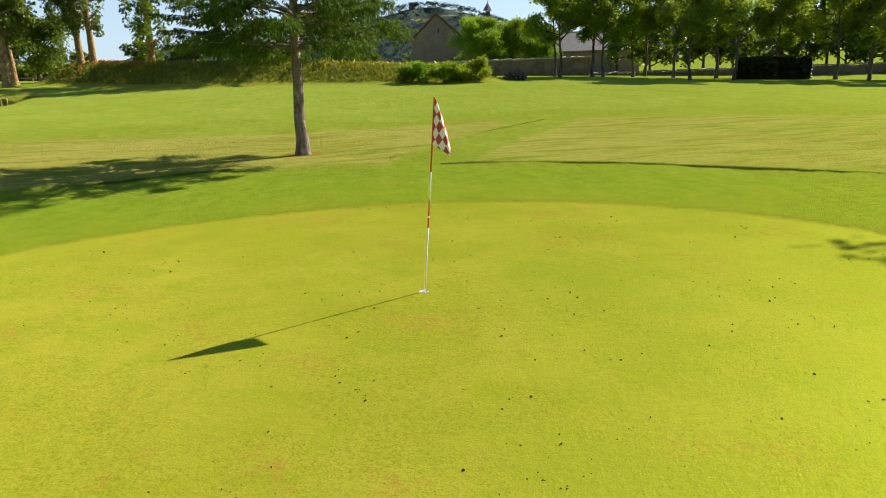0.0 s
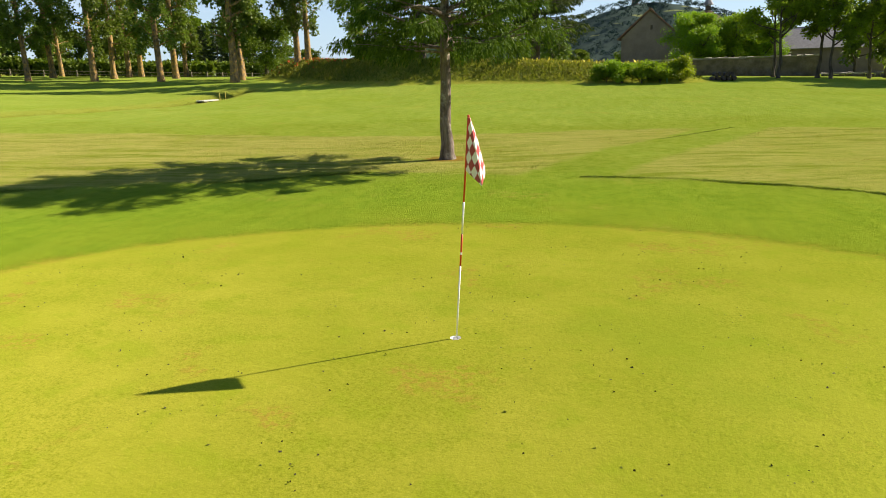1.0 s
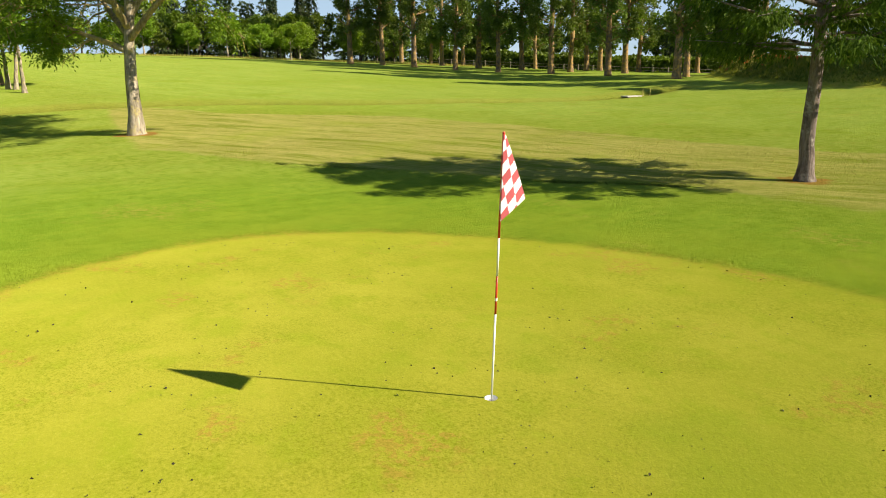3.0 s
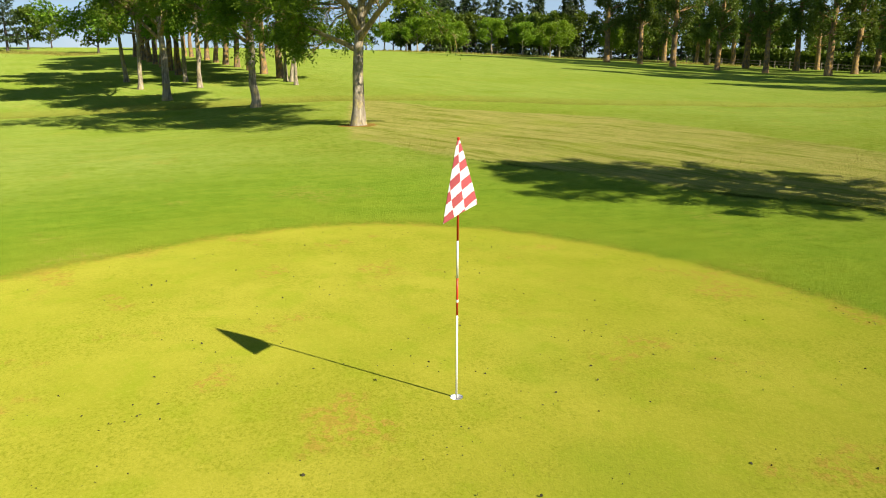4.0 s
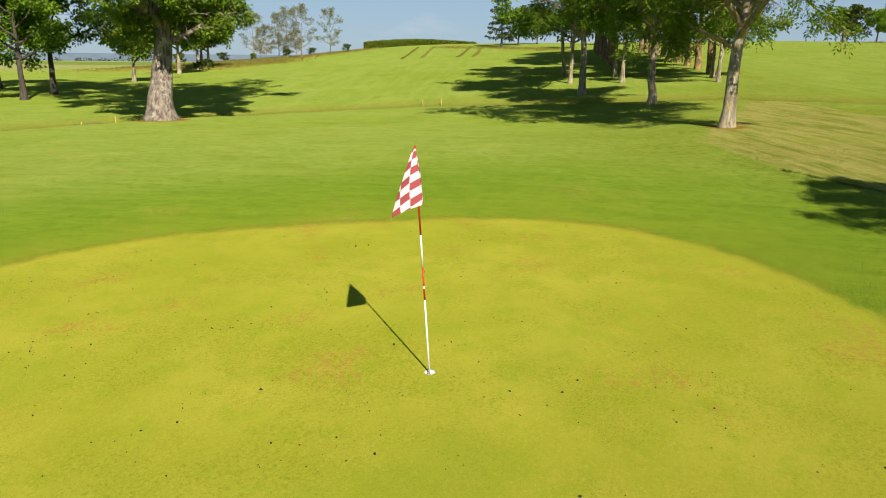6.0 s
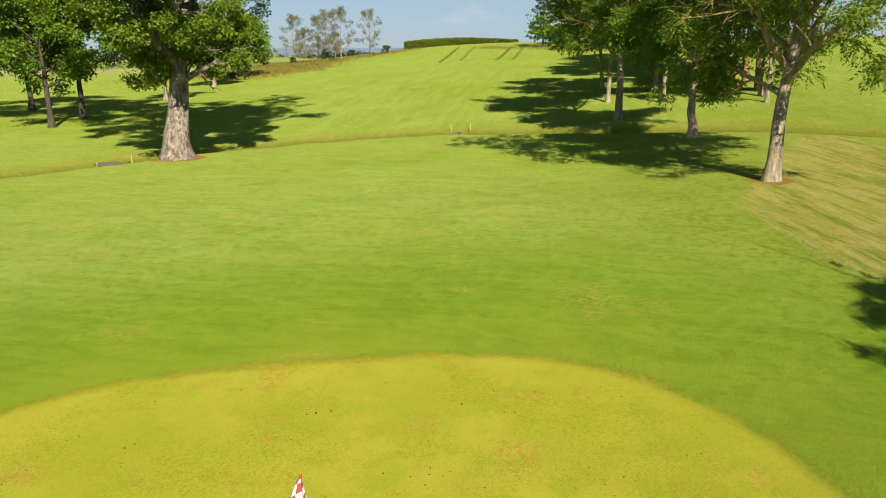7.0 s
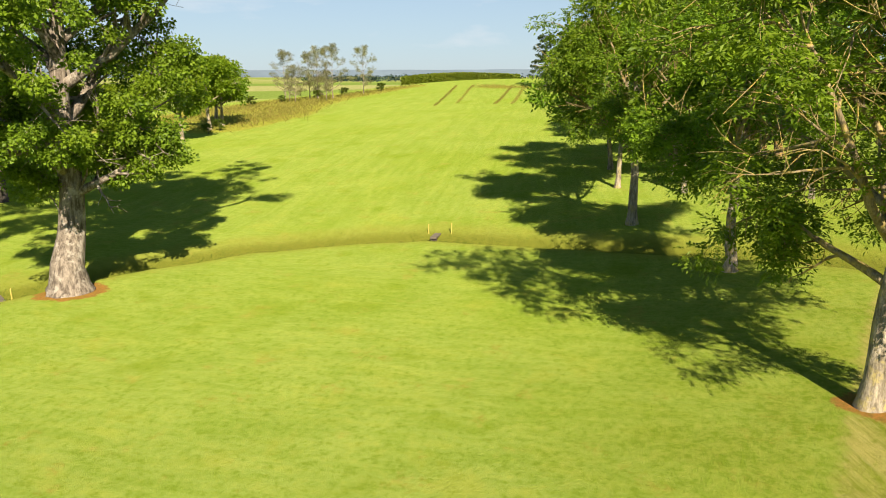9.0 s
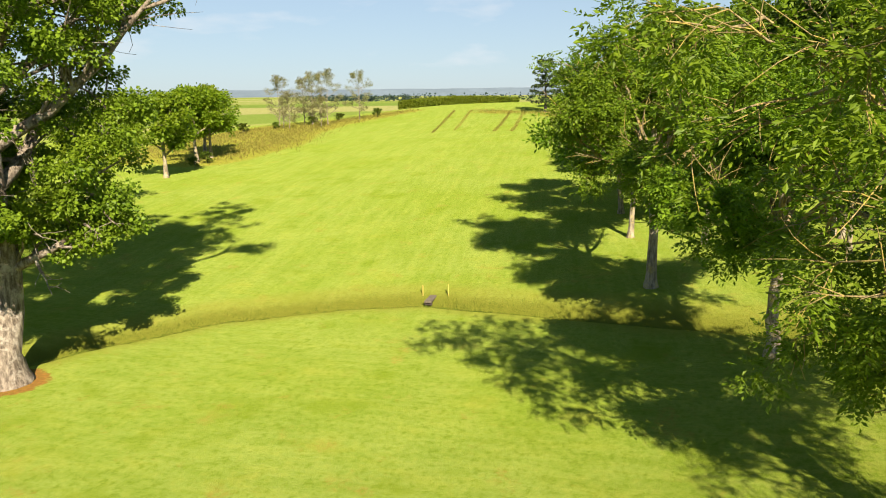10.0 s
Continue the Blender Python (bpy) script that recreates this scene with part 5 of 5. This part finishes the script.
def stone_wall(name, a, b, height, thick, mat, label, course=0.42, cope=True, seed=1):
    """A rubble wall whose stones stand proud of a mortar core."""
    rng = np.random.default_rng(seed)
    ax, ay = a
    bx, by = b
    L = math.hypot(bx - ax, by - ay)
    yaw = math.degrees(math.atan2(by - ay, bx - ax))
    z0 = min(on_land(ax, ay), on_land(bx, by)) - 0.3
    top = thing(name, ax, ay, z0, yaw, label, "wall", "", "structure")
    bm = bmesh.new()
    box(bm, L / 2, 0, height / 2, L, thick * 0.9, height)
    part("core", bm, mat, top)
    v, q, n = [], [], 0
    zc = 0.1
    rows = Pile()
    cube = np.array([(x, y, z) for x in (-0.5, 0.5) for y in (-0.5, 0.5) for z in (-0.5, 0.5)], float)
    cube[:, 0] *= 0.94
    cube[:, 2] *= 0.9
    faces = np.array([(0, 1, 3, 2), (4, 6, 7, 5), (0, 4, 5, 1), (2, 3, 7, 6), (0, 2, 6, 4), (1, 5, 7, 3)])
    while zc < height - course * 0.4:
        x = 0.0
        hc = course * rng.uniform(0.8, 1.2)
        while x < L:
            w = course * rng.uniform(1.0, 2.4)
            c = cube * np.array([min(w, L - x + 0.01), thick + rng.uniform(0.0, 0.06), hc]) + rng.normal(size=(8, 3)) * 0.02
            rows.add(c + np.array([x + w / 2, 0, zc + hc / 2]), faces)
            x += w
        zc += hc
    child("stones", rows.mesh("stones", False), mat, top)
    if cope:
        caps = Pile()
        x = 0.0
        while x < L:
            w = rng.uniform(0.5, 0.9)
            c = cube * np.array([w, thick + 0.16, 0.16]) + rng.normal(size=(8, 3)) * 0.03
            caps.add(c + np.array([x + w / 2, 0, zc + rng.uniform(0.06, 0.12)]), faces)
            x += w
        child("coping", caps.mesh("coping", False), CAPSTONE, top, "uneven grey coping stones")
    return top


stone_wall("wall_farm", (-4.3, 84.9), (13.2, 84.0), 2.3, 0.5, STONE, "long rubble stone farm wall with uneven coping", seed=1)
stone_wall("wall_field", (13.4, 82.5), (50.0, 75.2), 1.2, 0.5, STONE, "low dry-stone field wall", 0.35, True, 2)


def build_barn():
    x0, x1, y0, y1 = -9.0, -0.8, 119.6, 131.0
    zb = on_land(-5, 119.6) - 0.3
    top = thing("barn", (x0 + x1) / 2, y0, zb, 0, "grey rendered barn gable with a steep tiled roof", "barn")
    w, eave, peak, dep = (x1 - x0), 5.9, 9.6, y1 - y0
    bm = bmesh.new()
    prof = [(-w / 2, 0), (w / 2, 0), (w / 2, eave), (0.15, peak), (-0.15, peak), (-w / 2, eave)]
    f = [bm.verts.new((x, 0, z)) for x, z in prof]
    g = [bm.verts.new((x, dep, z)) for x, z in prof]
    bm.faces.new(f)
    bm.faces.new(g[::-1])
    for k in range(6):
        bm.faces.new((f[k], g[k], g[(k + 1) % 6], f[(k + 1) % 6]))
    bmesh.ops.recalc_face_normals(bm, faces=bm.faces)
    part("gable_wall", bm, RENDERED, top)
    for s in (-1, 1):
        bm = bmesh.new()
        run = math.hypot(w / 2 + 0.7, peak - eave + 0.7)
        slope = math.atan2(peak - eave + 0.35, w / 2 + 0.35)
        m = Matrix.Translation((s * (w / 4 + 0.15), dep / 2, (peak + eave) / 2 + 0.1)) @ Matrix.Rotation(s * slope, 4, "Y")
        box(bm, 0, 0, 0.06, run, dep + 0.7, 0.16, 0.02, m)
        slope_ob = part("roof_slope", bm, TILES, top, "brown tiled roof slope")
        for k in range(14):
            bm = bmesh.new()
            box(bm, -run / 2 + (k + 0.5) * run / 14, 0, 0.16, run / 15, dep + 0.72, 0.05, 0.0, m)
            part("tile_course", bm, TILES, slope_ob)
    bm = bmesh.new()
    box(bm, 0.25, -0.03, 7.3, 0.3, 0.1, 0.65, 0.02)
    part("slit_window", bm, DARK_WOOD, top, "dark slit window")


def build_turret():
    x, y = 3.2, 121.7
    zb = on_land(x, y) - 0.3
    top = thing("turret_house", x, y, zb, 0, "farmhouse with a hipped tiled roof and pointed roof lantern", "house")
    top.scale = (0.8, 0.8, 0.8)
    bm = bmesh.new()
    box(bm, 0, 0, 4.2, 9.5, 8.5, 8.4, 0.05)
    part("masonry", bm, RENDERED, top)
    bm = bmesh.new()
    bmesh.ops.create_cone(bm, cap_ends=True, segments=4, radius1=7.2, radius2=0.6, depth=3.6, matrix=Matrix.Translation((0, 0, 10.1)) @ Matrix.Rotation(radians(45), 4, "Z"))
    part("roof", bm, TILES, top, "brown hipped roof")
    bm = bmesh.new()
    box(bm, 0, 0, 12.2, 0.9, 0.9, 1.0, 0.04)
    for sx in (-1, 1):
        for sy in (-1, 1):
            box(bm, sx * 0.4, sy * 0.4, 12.4, 0.12, 0.12, 1.4)
    part("lantern", bm, DARK_WOOD, top, "dark open roof lantern")
    bm = bmesh.new()
    bmesh.ops.create_cone(bm, cap_ends=True, segments=8, radius1=1.0, radius2=0.05, depth=1.5, matrix=Matrix.Translation((0, 0, 13.6)))
    bmesh.ops.create_cone(bm, cap_ends=True, segments=6, radius1=0.06, radius2=0.02, depth=1.0, matrix=Matrix.Translation((0, 0, 14.7)))
    part("spire", bm, SLATE, top, "pointed slate cap")


def build_low_house():
    top = thing("farmhouse", 17.7, 111.5, None, 8, "low farmhouse with a grey slate roof behind trees", "house")
    top.scale = (0.8, 0.8, 0.8)
    bm = bmesh.new()
    box(bm, 0, 0, 2.0, 16, 7, 4.6, 0.05)
    part("masonry", bm, RENDERED, top)
    for s in (-1, 1):
        bm = bmesh.new()
        m = Matrix.Translation((0, s * 1.95, 5.7)) @ Matrix.Rotation(-s * radians(40), 4, "X")
        box(bm, 0, 0, 0, 16.8, 5.4, 0.2, 0.03, m)
        part("roof_slope", bm, SLATE, top)
    bm = bmesh.new()
    box(bm, 5.5, 0, 7.6, 0.9, 0.9, 1.8, 0.05)
    part("chimney", bm, STONE, top)


def build_castle():
    top = thing("ruined_tower", -89, 1192, 75, 0, "ruined square tower on the hilltop", "tower")
    bm = bmesh.new()
    box(bm, 0, 0, 8, 9, 9, 26, 0.3)
    part("keep", bm, STONE, top)
    bm = bmesh.new()
    for k in range(9):
        box(bm, 6 + k * 3.4, 2, 1.5 + 2.5 * math.sin(k * 1.7) ** 2, 3.2, 2.5, 10, 0.2)
    part("curtain_wall", bm, STONE, top, "broken curtain wall")


def footbridge(x, y, turn, length, width, mat, label, stakes, stake_h=0.42, rise=0.30):
    z = on_land(x, y) + rise
    ob = thing("footbridge", x, y, z, turn, label, "footbridge", "footbridges over the ditch")
    for k in range(5):
        bm = bmesh.new()
        box(bm, 0, (k - 2) * width / 5, 0.0, length, width / 5 * 0.94, 0.08, 0.01)
        part("plank", bm, mat, ob)
    for sx in (-1, 1):
        bm = bmesh.new()
        box(bm, sx * (length / 2 - 0.15), 0, -0.1, 0.16, width, 0.12, 0.01)
        part("bearer", bm, DARK_WOOD, ob)
    for sx, sy in stakes:
        px = Vector((x, y, 0)) + Matrix.Rotation(radians(turn), 3, "Z") @ Vector((sx, sy, 0))
        st = thing("marker_stake", px.x, px.y, None, 20 * sx, "yellow painted marker stake in the grass", "stake", "yellow stakes by the ditch")
        bm = bmesh.new()
        bmesh.ops.create_cone(bm, cap_ends=True, segments=8, radius1=0.024, radius2=0.022, depth=stake_h + 0.2, matrix=Matrix.Translation((0, 0, stake_h / 2 - 0.1)) @ Matrix.Rotation(radians(4 * sx), 4, "Y"))
        bmesh.ops.create_cone(bm, cap_ends=True, segments=8, radius1=0.03, radius2=0.008, depth=0.05, matrix=Matrix.Translation((0, 0, stake_h + 0.025)) @ Matrix.Rotation(radians(4 * sx), 4, "Y"))
        part("post", bm, YELLOW, st)
    return ob


build_barn()
build_turret()
build_low_house()
build_castle()
footbridge(-21.3, -17.3, 65, 1.5, 1.1, PLANK, "small grey plank bridge over the ditch beside an oak", ((0.7, 0.75), (0.6, -0.75)), 0.42, 0.26)
footbridge(-35.6, -6.0, 10, 1.0, 0.3, PLANK, "narrow grey plank bridge over the ditch", ((-0.38, -0.44), (-0.37, 0.68)), 0.42, 0.2)
footbridge(-28.5, 43.2, 80, 1.35, 0.7, PALE_STONE, "pale slab bridge over the ditch", ((0.65, -0.95), (-0.5, -1.6)), 0.42, 0.34)


def log_pile():
    x, y = 3.85, 59.6
    ob = thing("log_pile", x, y, None, 5, "low dark pile of cut logs in the shade", "logs")
    rng = np.random.default_rng(9)
    for k in range(9):
        bm = bmesh.new()
        bmesh.ops.create_cone(bm, cap_ends=True, segments=10, radius1=0.16, radius2=0.15, depth=1.2 + rng.uniform(-0.2, 0.2),
                              matrix=Matrix.Translation(((k % 5) * 0.36 - 0.8 + (k // 5) * 0.18, 0, 0.15 + (k // 5) * 0.28)) @ Matrix.Rotation(radians(90), 4, "X"))
        part("log", bm, DARK_WOOD, ob)


def marker_post():
    ob = thing("marker_post", 0.05, 54.8, None, 0, "thin green marker post in the grass", "post")
    bm = bmesh.new()
    bmesh.ops.create_cone(bm, cap_ends=True, segments=8, radius1=0.04, radius2=0.035, depth=1.15, matrix=Matrix.Translation((0, 0, 0.5)))
    part("post", bm, plain("green post paint", (0.10, 0.22, 0.12), 0.6), ob)


log_pile()
marker_post()


def green_bits():
    """Worm casts and leaf scraps on the putting green."""
    rng = np.random.default_rng(12)
    n = 300
    a, r = rng.uniform(0, 6.283, n), np.sqrt(rng.uniform(0, 1, n))
    cx, cy = 0.2 + 6.7 * r * np.cos(a), 6.9 + 5.7 * r * np.sin(a)
    k = rng.integers(1, 7, n)
    x, y = np.repeat(cx, k), np.repeat(cy, k)
    x, y = x + rng.normal(size=len(x)) * 0.14, y + rng.normal(size=len(x)) * 0.14
    near = np.hypot(x - HOLE[0], y - HOLE[1]) > 0.15
    x, y = x[near], y[near]
    n = len(x)
    base = np.column_stack([x, y, land(x, y) + 0.002])
    way = unit(np.column_stack([rng.normal(size=n), rng.normal(size=n), np.abs(rng.normal(size=n)) * 0.5]))
    v, q = leaves(base, way, 0.012 + 0.018 * rng.uniform(0, 1, (n, 1)) ** 2, 0.45, rng, 0.1)
    me = mesh_np("leaf_scraps", v, q)
    me.materials.append(plain("dark leaf scrap", (0.035, 0.032, 0.014), 0.9, 0.3, 30))
    tagged(new("leaf_scraps", me), "dark leaf scraps scattered over the putting green", "debris", "", "stuff")


green_bits()
